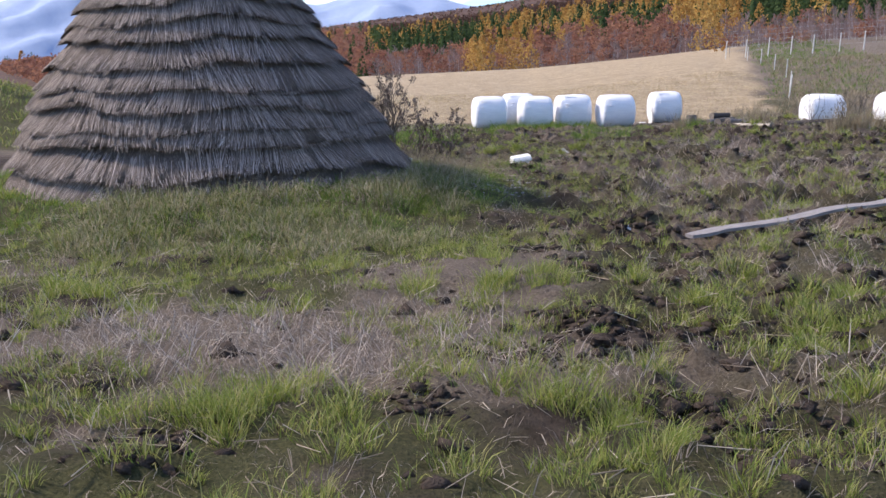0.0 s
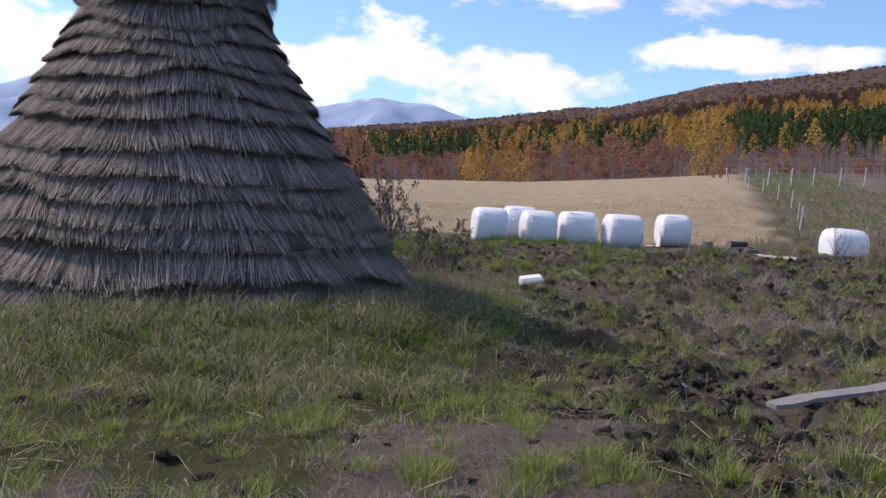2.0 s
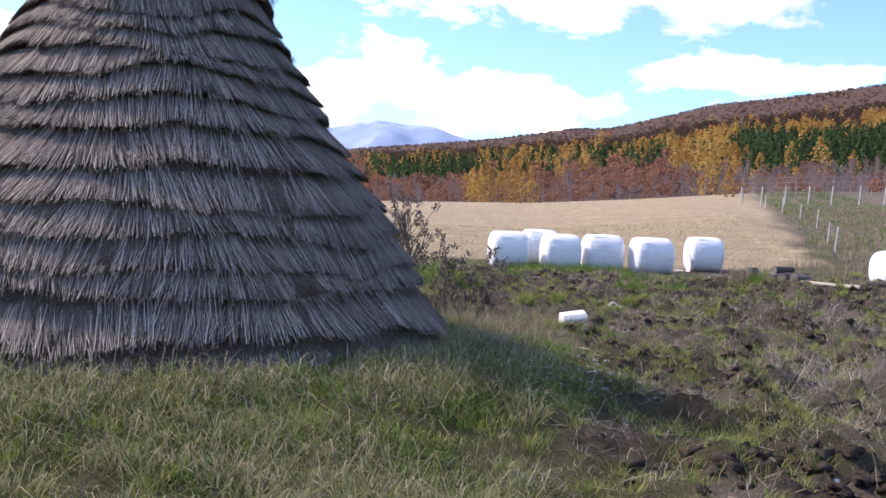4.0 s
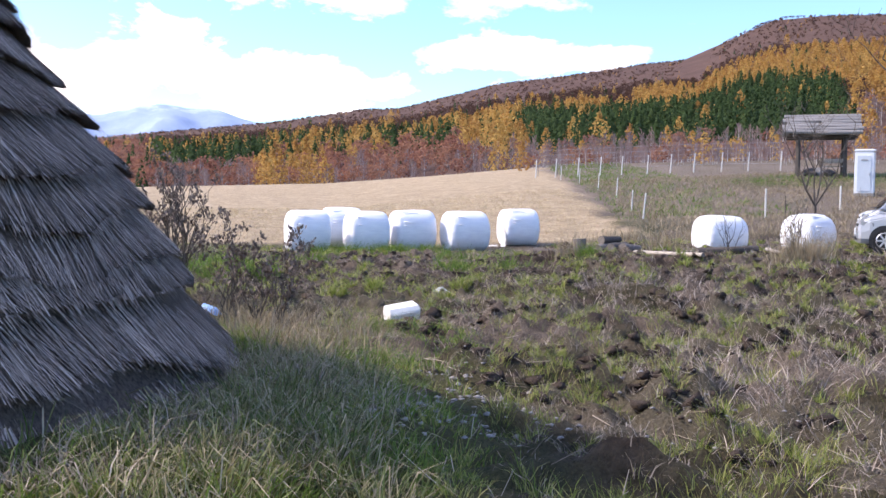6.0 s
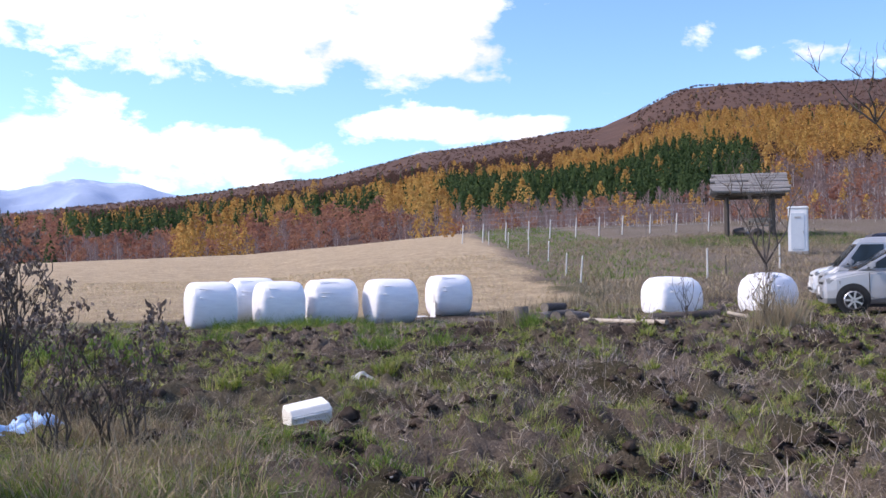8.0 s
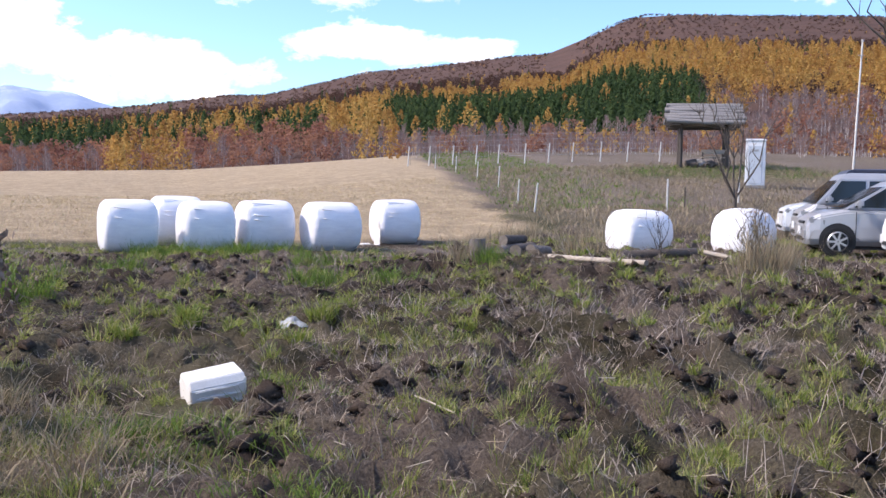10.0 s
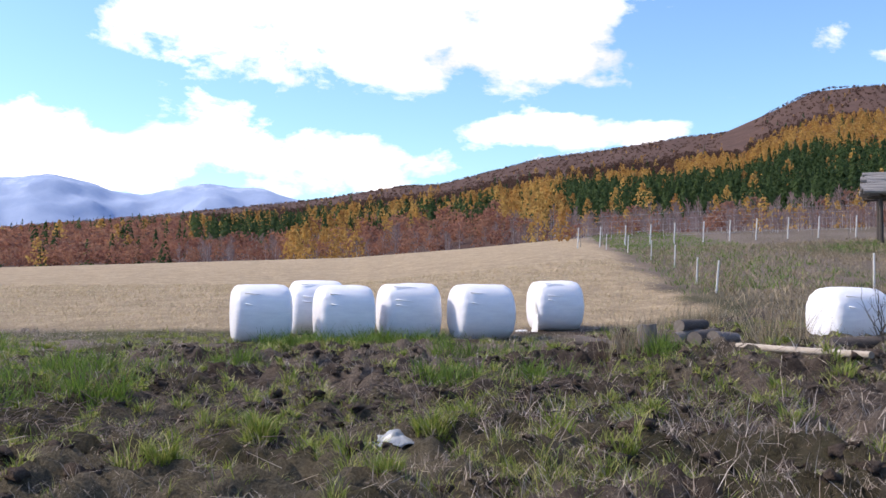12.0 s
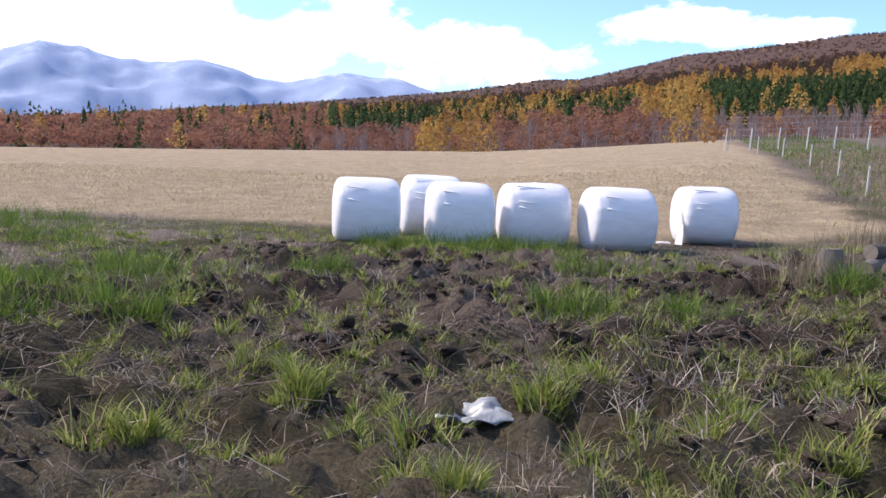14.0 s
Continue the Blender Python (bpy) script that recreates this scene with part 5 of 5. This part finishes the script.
def bare_tree(x, y, high, r, seed, limbs, label, lean=(0, 0)):
    rng = np.random.default_rng(seed)
    t = thing("bare_tree", pose(x, y, gz(x, y) - 0.05), label, "tree", "leafless trees by the cars")
    bm = bmesh.new()
    fork = Vector((lean[0] * 0.35, lean[1] * 0.35, high * 0.32))
    rod(bm, (0, 0, 0), fork * 0.5 + Vector((0.02, 0, 0)), r, r * 0.8, 9)
    rod(bm, fork * 0.5 + Vector((0.02, 0, 0)), fork, r * 0.8, r * 0.7, 9)
    part("trunk", bm, M_BARK, t)
    for k in range(limbs):
        bm = bmesh.new()
        a = k * 2.4 + rng.random()
        s = high * (0.16 + 0.14 * rng.random())
        tip = Vector((math.cos(a) * s + lean[0], math.sin(a) * s + lean[1], high * (0.75 + 0.25 * rng.random())))
        branching(bm, fork, tip, r * 0.55, 2, rng, [], 0.7, 5)
        part("limb", bm, M_BARK, t)


bare_tree(14.3, 31.0, 3.6, 0.06, 101, 5, "slender leafless young tree behind a wrapped bale")
bare_tree(12.3, 21.0, 4.4, 0.085, 102, 6, "leafless tree with spreading limbs in front of parked cars", (-0.5, 0.2))


# ---- fences ----
def post(x, y, high, r, group, label, lean=0.0, mat=M_POST):
    bm = bmesh.new()
    rod(bm, (0, 0, -0.15), (lean, 0, high), r, r * 0.9, 7)
    bmesh.ops.bevel(bm, geom=[e for e in bm.edges if abs(e.verts[0].co.z - high) < 0.02 and abs(e.verts[1].co.z - high) < 0.02], offset=r * 0.2, segments=1, affect="EDGES")
    ob = part("fence_post", bm, mat, None)
    ob.matrix_world = pose(x, y, gz(x, y))
    return tagged(ob, label, "fence post", group)


for k, (x, y) in enumerate([(11.6, 38.9), (13.2, 45.0), (14.9, 52.5), (15.6, 58.2), (16.2, 64.5), (16.9, 72.0)]):
    post(x, y, 1.0, 0.032, "posts along the field", "thin whitewashed wooden fence post leaning slightly", 0.1 if k == 0 else 0.05)
post(16.44, 38.6, 1.1, 0.035, "posts on the rise", "thin pale stake standing in rough grass")
post(22.1, 43.0, 1.05, 0.04, "posts on the rise", "thin pale stake standing in rough grass")
post(18.5, 41.0, 0.8, 0.03, "posts on the rise", "thin dark stake standing in rough grass", 0, M_BARK)


def vine_fence():
    """A tall fence of white posts that carries many wires."""
    xs = [16.6, 18.12, 19.82, 21.5, 23.1, 25.0, 26.7, 28.4, 30.4, 32.3, 34.6]
    spots = [(x, 78.5 - (x - 18) * 0.32) for x in xs]
    t = thing("wire_fence", Matrix(), "tall vineyard fence of white posts and many thin wires", "fence")
    for k, (x, y) in enumerate(spots):
        bm = bmesh.new()
        z = float(land(np.array([x]), np.array([y]))[0])
        rod(bm, (x, y, z - 0.2), (x + 0.1, y, z + 1.5), 0.05, 0.045, 7)
        part("post", bm, M_POST, t)
        bm = bmesh.new()
        rod(bm, (x + 0.8, y + 2.5, z - 0.2), (x + 0.85, y + 2.5, z + 2.3), 0.02, 0.016, 5)
        part("stake", bm, M_LOG, t)
    for h in (0.6, 1.0, 1.4, 1.8, 2.2):
        for (x0, y0), (x1, y1) in zip(spots, spots[1:]):
            bm = bmesh.new()
            z0, z1 = (float(land(np.array([x]), np.array([y]))[0]) + h for x, y in ((x0, y0), (x1, y1)))
            rod(bm, (x0, y0 + 0.07, z0), (x1, y1 + 0.07, z1), 0.009, 0.009, 3)
            part("wire", bm, M_WIRE, t)


vine_fence()


# ---- shelter, toilet, pole ----
M_OLDWOOD = plain("dark_old_timber", (0.035, 0.028, 0.024), (0.1, 0.085, 0.075), 9, 0.9, bump=0.4, stretch=(4, 4, 0.7))
M_ROOFPOLE = plain("grey_roof_bark", (0.13, 0.12, 0.115), (0.34, 0.32, 0.31), 7, 0.9, bump=0.6, stretch=(0.8, 8, 8))
M_WHITEPANEL = plain("white_plastic_panel", (0.68, 0.7, 0.72), (0.8, 0.81, 0.82), 2, 0.4, bump=0.05)
M_STONE = plain("grey_field_stone", (0.16, 0.15, 0.14), (0.36, 0.34, 0.32), 5, 0.9, bump=0.5)


def build_shelter():
    x0, y0 = 32.9, 64.2
    z = float(land(np.array([x0]), np.array([y0]))[0])
    t = thing("open_shelter", pose(x0, y0, z, 0, 0, -26), "small open shelter with dark posts and a bark roof", "shelter")
    for px, py in ((-1.45, -1.1), (1.45, -1.1), (-1.45, 1.1), (1.45, 1.1)):
        part("post", rod(bmesh.new(), (px, py, -0.2), (px, py, 2.55), 0.13, 0.11, 9), M_OLDWOOD, t)
    for py in (-1.1, 1.1):
        part("beam", rod(bmesh.new(), (-2.2, py, 2.55), (2.2, py, 2.55), 0.1, 0.1, 8), M_OLDWOOD, t)
    for px in (-1.45, 1.45):
        part("crossbeam", rod(bmesh.new(), (px, -1.4, 2.7), (px, 1.4, 2.7), 0.09, 0.09, 8), M_OLDWOOD, t)
    rng = np.random.default_rng(4)
    for k in range(13):
        f = k / 12
        y, zz = -1.75 + 3.5 * f, 2.78 + 1.15 * (1 - abs(2 * f - 1)) ** 0.9
        for s in (0, 1):
            a = rng.normal(0, 0.05, 4)
            part("roof_pole", rod(bmesh.new(), (-2.35 + a[0] * 2 + s * 2.2, y + a[1], zz + a[2]), (0.3 + s * 2.1 + a[3], y, zz + a[1]), 0.15 + abs(a[3]) * 0.5, 0.14, 8), M_ROOFPOLE, t)
    part("ridge_pole", rod(bmesh.new(), (-2.4, 0, 3.98), (2.4, 0.05, 4.0), 0.13, 0.12, 8), M_ROOFPOLE, t)
    part("purlin", rod(bmesh.new(), (-2.1, -1.75, 2.72), (2.1, -1.75, 2.7), 0.06, 0.06, 6), M_OLDWOOD, t)
    # what stands under it
    for k, (px, py, s) in enumerate([(-0.7, -0.7, 0.55), (0.0, -0.5, 0.45), (0.45, -0.8, 0.5), (-0.25, 0.1, 0.6)]):
        bm = bmesh.new()
        bmesh.ops.create_icosphere(bm, subdivisions=2, radius=s)
        for v in bm.verts:
            v.co *= 0.8 + 0.4 * noise.noise(v.co * 3 + Vector((k, 0, 0)))
            v.co.z *= 0.7
        st = part("stone", bm, M_STONE if k % 2 else M_DARKLOG, None)
        st.matrix_world = t.matrix_world @ pose(px, py, s * 0.3)
        tagged(st, "rough grey stone heaped under the shelter", "stone", "stones under the shelter")
    bench = thing("plank_bench", t.matrix_world @ pose(0.75, 0.3, 0), "pale wooden bench standing under the shelter", "bench")
    part("seat", box(bmesh.new(), 1.6, 0.4, 0.08, pose(0, 0, 0.62), 0.01), M_PALELOG, bench)
    part("backrest", box(bmesh.new(), 1.6, 0.06, 0.3, pose(0, 0.2, 1.0), 0.01), M_PALELOG, bench)
    for px in (-0.7, 0.7):
        part("leg", box(bmesh.new(), 0.08, 0.4, 1.1, pose(px, 0.1, 0.4), 0.01), M_OLDWOOD, bench)


build_shelter()


def build_toilet():
    x, y = 27.6, 50.2
    z = float(land(np.array([x]), np.array([y]))[0])
    t = thing("portable_toilet", pose(x, y, z, 0, 0, -35), "white portable toilet cabin standing in rough grass", "toilet")
    part("cabin", box(bmesh.new(), 0.95, 0.95, 2.2, pose(0, 0, 1.2), 0.04), M_WHITEPANEL, t)
    part("roof", box(bmesh.new(), 1.02, 1.02, 0.14, pose(0, 0, 2.36), 0.05), M_WHITEPANEL, t)
    part("base", box(bmesh.new(), 1.0, 1.0, 0.16, pose(0, 0, 0.05), 0.02), M_STONE, t)
    d = part("door", box(bmesh.new(), 0.66, 0.03, 1.85, pose(0, -0.49, 1.15), 0.012), plain("pale_blue_door", (0.45, 0.5, 0.56), (0.55, 0.6, 0.65), 3, 0.5, bump=0.05), t, "pale blue grey door")
    part("handle", box(bmesh.new(), 0.04, 0.04, 0.14, pose(0.26, -0.52, 1.1), 0.008), M_WIRE, d)
    part("vent", box(bmesh.new(), 0.3, 0.02, 0.1, pose(0, -0.51, 1.85), 0.004), M_WIRE, d)


build_toilet()


def build_pole():
    x, y = 31.7, 48.2
    z = float(land(np.array([x]), np.array([y]))[0])
    t = thing("utility_pole", pose(x, y, z), "thin pale utility pole behind the parked cars", "pole")
    part("shaft", rod(bmesh.new(), (0, 0, -0.3), (0.25, 0, 7.3), 0.055, 0.04, 10), M_POST, t)
    part("cap", rod(bmesh.new(), (0.25, 0, 7.3), (0.252, 0, 7.36), 0.06, 0.04, 10), M_WIRE, t)
    part("bracket", box(bmesh.new(), 0.3, 0.05, 0.05, pose(0.2, 0, 6.6), 0.01), M_WIRE, t)


build_pole()


# ---- parked vehicles ----
def paint(name, c, flake=0.25):
    m = Mat(name, 0.32, flake, 0.5)
    n = m.noise(1.2, 4, 0.6)
    m.color(m.ramp(n, (0.3, tuple(v * 0.92 for v in c)), (0.7, c)))
    m.b.inputs["Coat Weight"].default_value = 0.5
    return m.m


M_SILVER, M_WHITEPAINT = paint("silver_car_paint", (0.42, 0.43, 0.455), 0.3), paint("white_car_paint", (0.78, 0.79, 0.8), 0.0)
M_NAVY = paint("dark_navy_roof_paint", (0.02, 0.022, 0.035), 0.1)
M_GLASS = Mat("tinted_car_glass", 0.08, 0, 0.6).color((0.018, 0.024, 0.026)).m
M_TYRE = plain("black_tyre_rubber", (0.012, 0.012, 0.012), (0.03, 0.03, 0.03), 20, 0.85, bump=0.1)
M_RIM = Mat("alloy_rim", 0.3, 0.8).color((0.6, 0.6, 0.62)).m
M_BLACK = plain("black_plastic_trim", (0.015, 0.015, 0.016), (0.035, 0.035, 0.036), 9, 0.6, bump=0.05)
M_LAMP = Mat("clear_headlamp", 0.1, 0.2, 0.6).color((0.3, 0.32, 0.34)).m


def loft(bm, rows):
    """Skins rows of points (all of one length), capped at both ends."""
    vs = [[bm.verts.new(p) for p in r] for r in rows]
    n = len(vs[0])
    for a, b in zip(vs, vs[1:]):
        for i in range(n):
            bm.faces.new((a[i], a[(i + 1) % n], b[(i + 1) % n], b[i]))
    bm.faces.new(vs[0][::-1])
    bm.faces.new(vs[-1])
    bmesh.ops.recalc_face_normals(bm, faces=bm.faces)
    return bm


def side_plate(bm, pts, y, thick=0.006):
    """A flat plate with the given outline in x, z, at the flank y."""
    a = [bm.verts.new((x, y - thick, z)) for x, z in pts]
    b = [bm.verts.new((x, y + thick, z)) for x, z in pts]
    n = len(pts)
    for i in range(n):
        bm.faces.new((a[i], a[(i + 1) % n], b[(i + 1) % n], b[i]))
    bm.faces.new(a[::-1]), bm.faces.new(b)
    bmesh.ops.recalc_face_normals(bm, faces=bm.faces)
    return bm


def vehicle(name, m, label, paint_m, roof_m, L, W, H, belt, hood_z, cowl, shield_top, wheel, base, overhang):
    """A vehicle with its front axle at the origin, nose towards +x. cowl: where the windscreen starts, shield_top: where it ends."""
    t = thing(name, m, label, "car", "parked cars")
    x0, x1 = overhang, overhang - L
    h = W / 2
    sill = 0.22

    def section(x, top, half, low=sill):
        return [(x, -half * 0.9, low), (x, -half, low + 0.12), (x, -half, (low + top) / 2), (x, -half * 0.985, top - 0.07), (x, -half * 0.9, top),
                (x, half * 0.9, top), (x, half * 0.985, top - 0.07), (x, half, (low + top) / 2), (x, half, low + 0.12), (x, half * 0.9, low)]

    body = bmesh.new()
    loft(body, [section(x0, hood_z - 0.28, h * 0.82), section(x0 - 0.06, hood_z - 0.12, h * 0.9), section(x0 - 0.25, hood_z - 0.03, h * 0.97), section(cowl, hood_z + 0.06, h),
                section(cowl - 0.15, belt, h), section(x1 + 0.4, belt + 0.02, h), section(x1 + 0.06, belt, h * 0.96), section(x1, belt - 0.15, h * 0.93)])
    bmesh.ops.bevel(body, geom=[e for e in body.edges if e.calc_face_angle(0) > 0.6], offset=0.025, segments=2, affect="EDGES")
    shell = part("body", body, paint_m, t, smooth=False)
    # cabin: pillars and roof as a loft that narrows upwards
    def cab(z, f, r, half):
        return [(f, -half, z), (f, half, z), (r, half, z), (r, -half, z)]

    g = bmesh.new()
    loft(g, [cab(belt - 0.02, cowl, x1 + 0.05, h * 0.96), cab(belt + (H - belt) * 0.8, cowl + (shield_top - cowl) * 0.85, x1 + 0.16, h * 0.86), cab(H - 0.03, shield_top, x1 + 0.24, h * 0.78), cab(H, shield_top - 0.18, x1 + 0.4, h * 0.66)])
    bmesh.ops.bevel(g, geom=[e for e in g.edges if e.calc_face_angle(0) > 0.5], offset=0.03, segments=2, affect="EDGES")
    part("cabin", g, roof_m, t)
    # glass, laid a little proud of the cabin
    up = H - belt

    def flank(x, z, s):
        f = (z - belt) / (up * 0.8)
        return (x, s * (h * 0.96 - (h * 0.1) * f + 0.012), z)

    zb, zt = belt + 0.03, belt + up * 0.74
    fx = cowl + (shield_top - cowl) * 0.75
    cuts = [(cowl - 0.22, fx - 0.14), None]
    rear = x1 + 0.22
    mid1, mid2 = (cowl + rear) / 2 + 0.35, (cowl + rear) / 2 - 0.55
    for s in (-1, 1):
        for pts in ([(cowl - 0.2, zb), (fx - 0.1, zt), (mid1 + 0.04, zt), (mid1 + 0.04, zb)], [(mid1 - 0.04, zb), (mid1 - 0.04, zt), (mid2 + 0.04, zt), (mid2 + 0.04, zb)], [(mid2 - 0.04, zb), (mid2 - 0.04, zt), (rear + 0.12, zt), (rear, zb)]):
            bm = bmesh.new()
            out = [bm.verts.new(flank(x, z, s)) for x, z in pts]
            inn = [bm.verts.new(Vector(flank(x, z, s)) - Vector((0, s * 0.03, 0))) for x, z in pts]
            bm.faces.new(out if s > 0 else out[::-1])
            bm.faces.new(inn[::-1] if s > 0 else inn)
            for i in range(4):
                bm.faces.new((out[i], out[(i + 1) % 4], inn[(i + 1) % 4], inn[i]))
            bmesh.ops.recalc_face_normals(bm, faces=bm.faces)
            part("side_window", bm, M_GLASS, t)
        for xs in (cowl - 0.25, mid1, mid2):
            part("door_seam", box(bmesh.new(), 0.012, 0.012, belt - sill - 0.18, pose(xs, s * (h + 0.001), (belt + sill) / 2 + 0.03)), M_BLACK, shell)
        part("door_handle", box(bmesh.new(), 0.18, 0.03, 0.03, pose(mid1 + 0.2, s * (h + 0.008), belt - 0.12), 0.008), paint_m, shell)
        part("sill_trim", box(bmesh.new(), base - 0.8, 0.03, 0.07, pose(-base / 2, s * (h + 0.002), sill + 0.16), 0.01), paint_m, shell)
        mir = part("mirror", box(bmesh.new(), 0.14, 0.2, 0.16, pose(cowl - 0.28, s * (h + 0.1), belt + 0.1), 0.04), paint_m, t)
        part("headlight", box(bmesh.new(), 0.34, 0.1, 0.15, pose(x0 - 0.21, s * h * 0.875, hood_z - 0.19, 0, -8, s * -15), 0.03), M_LAMP, t)
        part("fog_lamp", box(bmesh.new(), 0.06, 0.12, 0.1, pose(x0 - 0.03, s * h * 0.66, 0.4), 0.02), M_BLACK, t)
        part("tail_light", box(bmesh.new(), 0.06, 0.12, 0.35, pose(x1 + 0.03, s * h * 0.84, belt - 0.2), 0.02), plain("red_lens", (0.3, 0.01, 0.01), (0.4, 0.02, 0.02), 5, 0.2, bump=0), t)
        for xw in (0.0, -base):
            arch = bmesh.new()
            bmesh.ops.create_cone(arch, cap_ends=True, segments=28, radius1=wheel * 1.16, radius2=wheel * 1.16, depth=0.06, matrix=pose(xw, s * (h - 0.022), wheel + 0.02, 90))
            part("wheel_arch", arch, M_BLACK, shell)
            w = bmesh.new()
            bmesh.ops.create_cone(w, cap_ends=True, segments=28, radius1=wheel, radius2=wheel, depth=0.2, matrix=pose(xw, s * (h - 0.07), wheel, 90))
            bmesh.ops.bevel(w, geom=[e for e in w.edges if e.calc_face_angle(0) > 1], offset=0.03, segments=2, affect="EDGES")
            tyre = part("wheel", w, M_TYRE, t)
            rim = bmesh.new()
            bmesh.ops.create_cone(rim, cap_ends=True, segments=24, radius1=wheel * 0.66, radius2=wheel * 0.66, depth=0.02, matrix=pose(xw, s * (h + 0.034), wheel, 90))
            part("rim", rim, M_BLACK, tyre)
            for k in range(7):
                a = k * 360 / 7
                part("spoke", box(bmesh.new(), wheel * 0.6, 0.02, wheel * 0.14, pose(xw, s * (h + 0.05), wheel) @ pose(0, 0, 0, 0, a, 0) @ pose(wheel * 0.34, 0, 0), 0.005), M_RIM, tyre)
            ring = bmesh.new()
            bmesh.ops.create_cone(ring, cap_ends=False, segments=24, radius1=wheel * 0.68, radius2=wheel * 0.6, depth=0.03, matrix=pose(xw, s * (h + 0.048), wheel, 90 * -s))
            part("rim_ring", ring, M_RIM, tyre)
    # windscreen and rear window
    for nm, pts in (("windscreen", [(cowl - 0.02, belt + 0.02, 0.86), (cowl + (shield_top - cowl) * 0.82, belt + up * 0.76, 0.76)]), ("rear_window", [(x1 + 0.06, belt + 0.1, 0.8), (x1 + 0.15, belt + up * 0.72, 0.74)])):
        bm = bmesh.new()
        d = 0.035 if nm == "windscreen" else -0.02
        (xa, za, wa), (xb, zb2, wb) = pts
        q = [bm.verts.new(p) for p in ((xa + d, -h * wa, za), (xa + d, h * wa, za), (xb + d, h * wb, zb2), (xb + d, -h * wb, zb2))]
        bm.faces.new(q)
        bmesh.ops.solidify(bm, geom=bm.faces[:], thickness=0.012)
        part(nm, bm, M_GLASS, t)
    part("bumper", box(bmesh.new(), 0.12, W * 0.84, 0.26, pose(x0 - 0.03, 0, 0.42), 0.05), paint_m, t)
    part("grille", box(bmesh.new(), 0.05, W * 0.5, 0.08, pose(x0 + 0.025, 0, 0.34), 0.015), M_BLACK, t)
    part("upper_grille", box(bmesh.new(), 0.05, W * 0.4, 0.06, pose(x0 - 0.015, 0, hood_z - 0.22), 0.015), M_BLACK, t)
    part("number_plate", box(bmesh.new(), 0.02, 0.33, 0.16, pose(x0 + 0.035, 0, 0.5), 0.004), M_WHITEPANEL, t)
    part("underbody", box(bmesh.new(), L - 0.5, W * 0.86, 0.14, pose(overhang - L / 2, 0, 0.22)), M_BLACK, t)
    for s in (-1, 1):
        part("wiper", box(bmesh.new(), 0.03, 0.5, 0.02, pose(cowl + 0.06, s * 0.3, belt + 0.05, 0, 0, 8)), M_BLACK, t)
    return t


def parked(x, y, turn):
    return pose(x, y, float(land(np.array([x]), np.array([y]))[0]) + 0.02, 0, 0, turn)


vehicle("compact_car", parked(13.0, 25.4, 152), "silver compact car parked on the dirt lot", M_SILVER, M_SILVER, 3.8, 1.68, 1.55, 0.96, 0.88, -0.08, -1.05, 0.3, 2.45, 0.58)
vehicle("minivan", parked(14.75, 28.1, 152), "silver minivan parked beside a compact car", M_SILVER, M_SILVER, 3.5, 1.52, 1.74, 1.02, 0.96, 0.2, -0.4, 0.28, 2.3, 0.55)
vehicle("estate_car", parked(16.6, 31.1, 152), "white car with a dark roof parked at the end", M_WHITEPAINT, M_NAVY, 4.4, 1.7, 1.92, 1.02, 0.94, 0.0, -0.95, 0.31, 2.6, 0.68)
vehicle("hatchback", parked(13.1, 22.8, 152), "white hatchback parked beside a leafless tree", M_WHITEPAINT, M_WHITEPAINT, 4.0, 1.68, 1.6, 0.98, 0.92, 0.0, -0.9, 0.3, 2.45, 0.66)
vehicle("camper_van", parked(27.2, 38.4, 152), "tall white camper van behind the parked cars", M_WHITEPAINT, M_WHITEPAINT, 5.0, 1.9, 2.5, 1.3, 1.15, 0.2, -0.5, 0.34, 3.0, 0.8)


# ---- more trees seen past the hut ----
def sapling(x, y, high, seed, label):
    """A thin tree with a sparse leafy top."""
    rng = np.random.default_rng(seed)
    t = thing("sapling", pose(x, y, gz(x, y) - 0.05), label, "tree")
    ends = []
    bm = bmesh.new()
    branching(bm, (0, 0, 0), (0.2, 0.1, high), 0.05, 2, rng, ends, 0.5, 6)
    part("trunk", bm, M_BARK, t)
    c = np.array([(p.lerp(q, rng.random() * 1.1) + Vector(rng.normal(0, 0.05, 3)))[:] for p, q in ends for _ in range(7)])
    c = c[c[:, 2] > high * 0.7]
    n = len(c)
    v = quads_soup(c, unit(n, rng), unit(n, rng), 0.025 + 0.02 * rng.random(n), 0.035 + 0.03 * rng.random(n)).reshape(-1, 3)
    soup("crown", v, np.arange(len(v)).reshape(-1, 4), M_DEADLEAF, t)


sapling(-6.8, 13.5, 5.0, 111, "thin young tree with withered leaves behind the hut")
bare_tree(-19.6, 26.9, 3.7, 0.11, 112, 3, "dead leafless snag on the open slope")
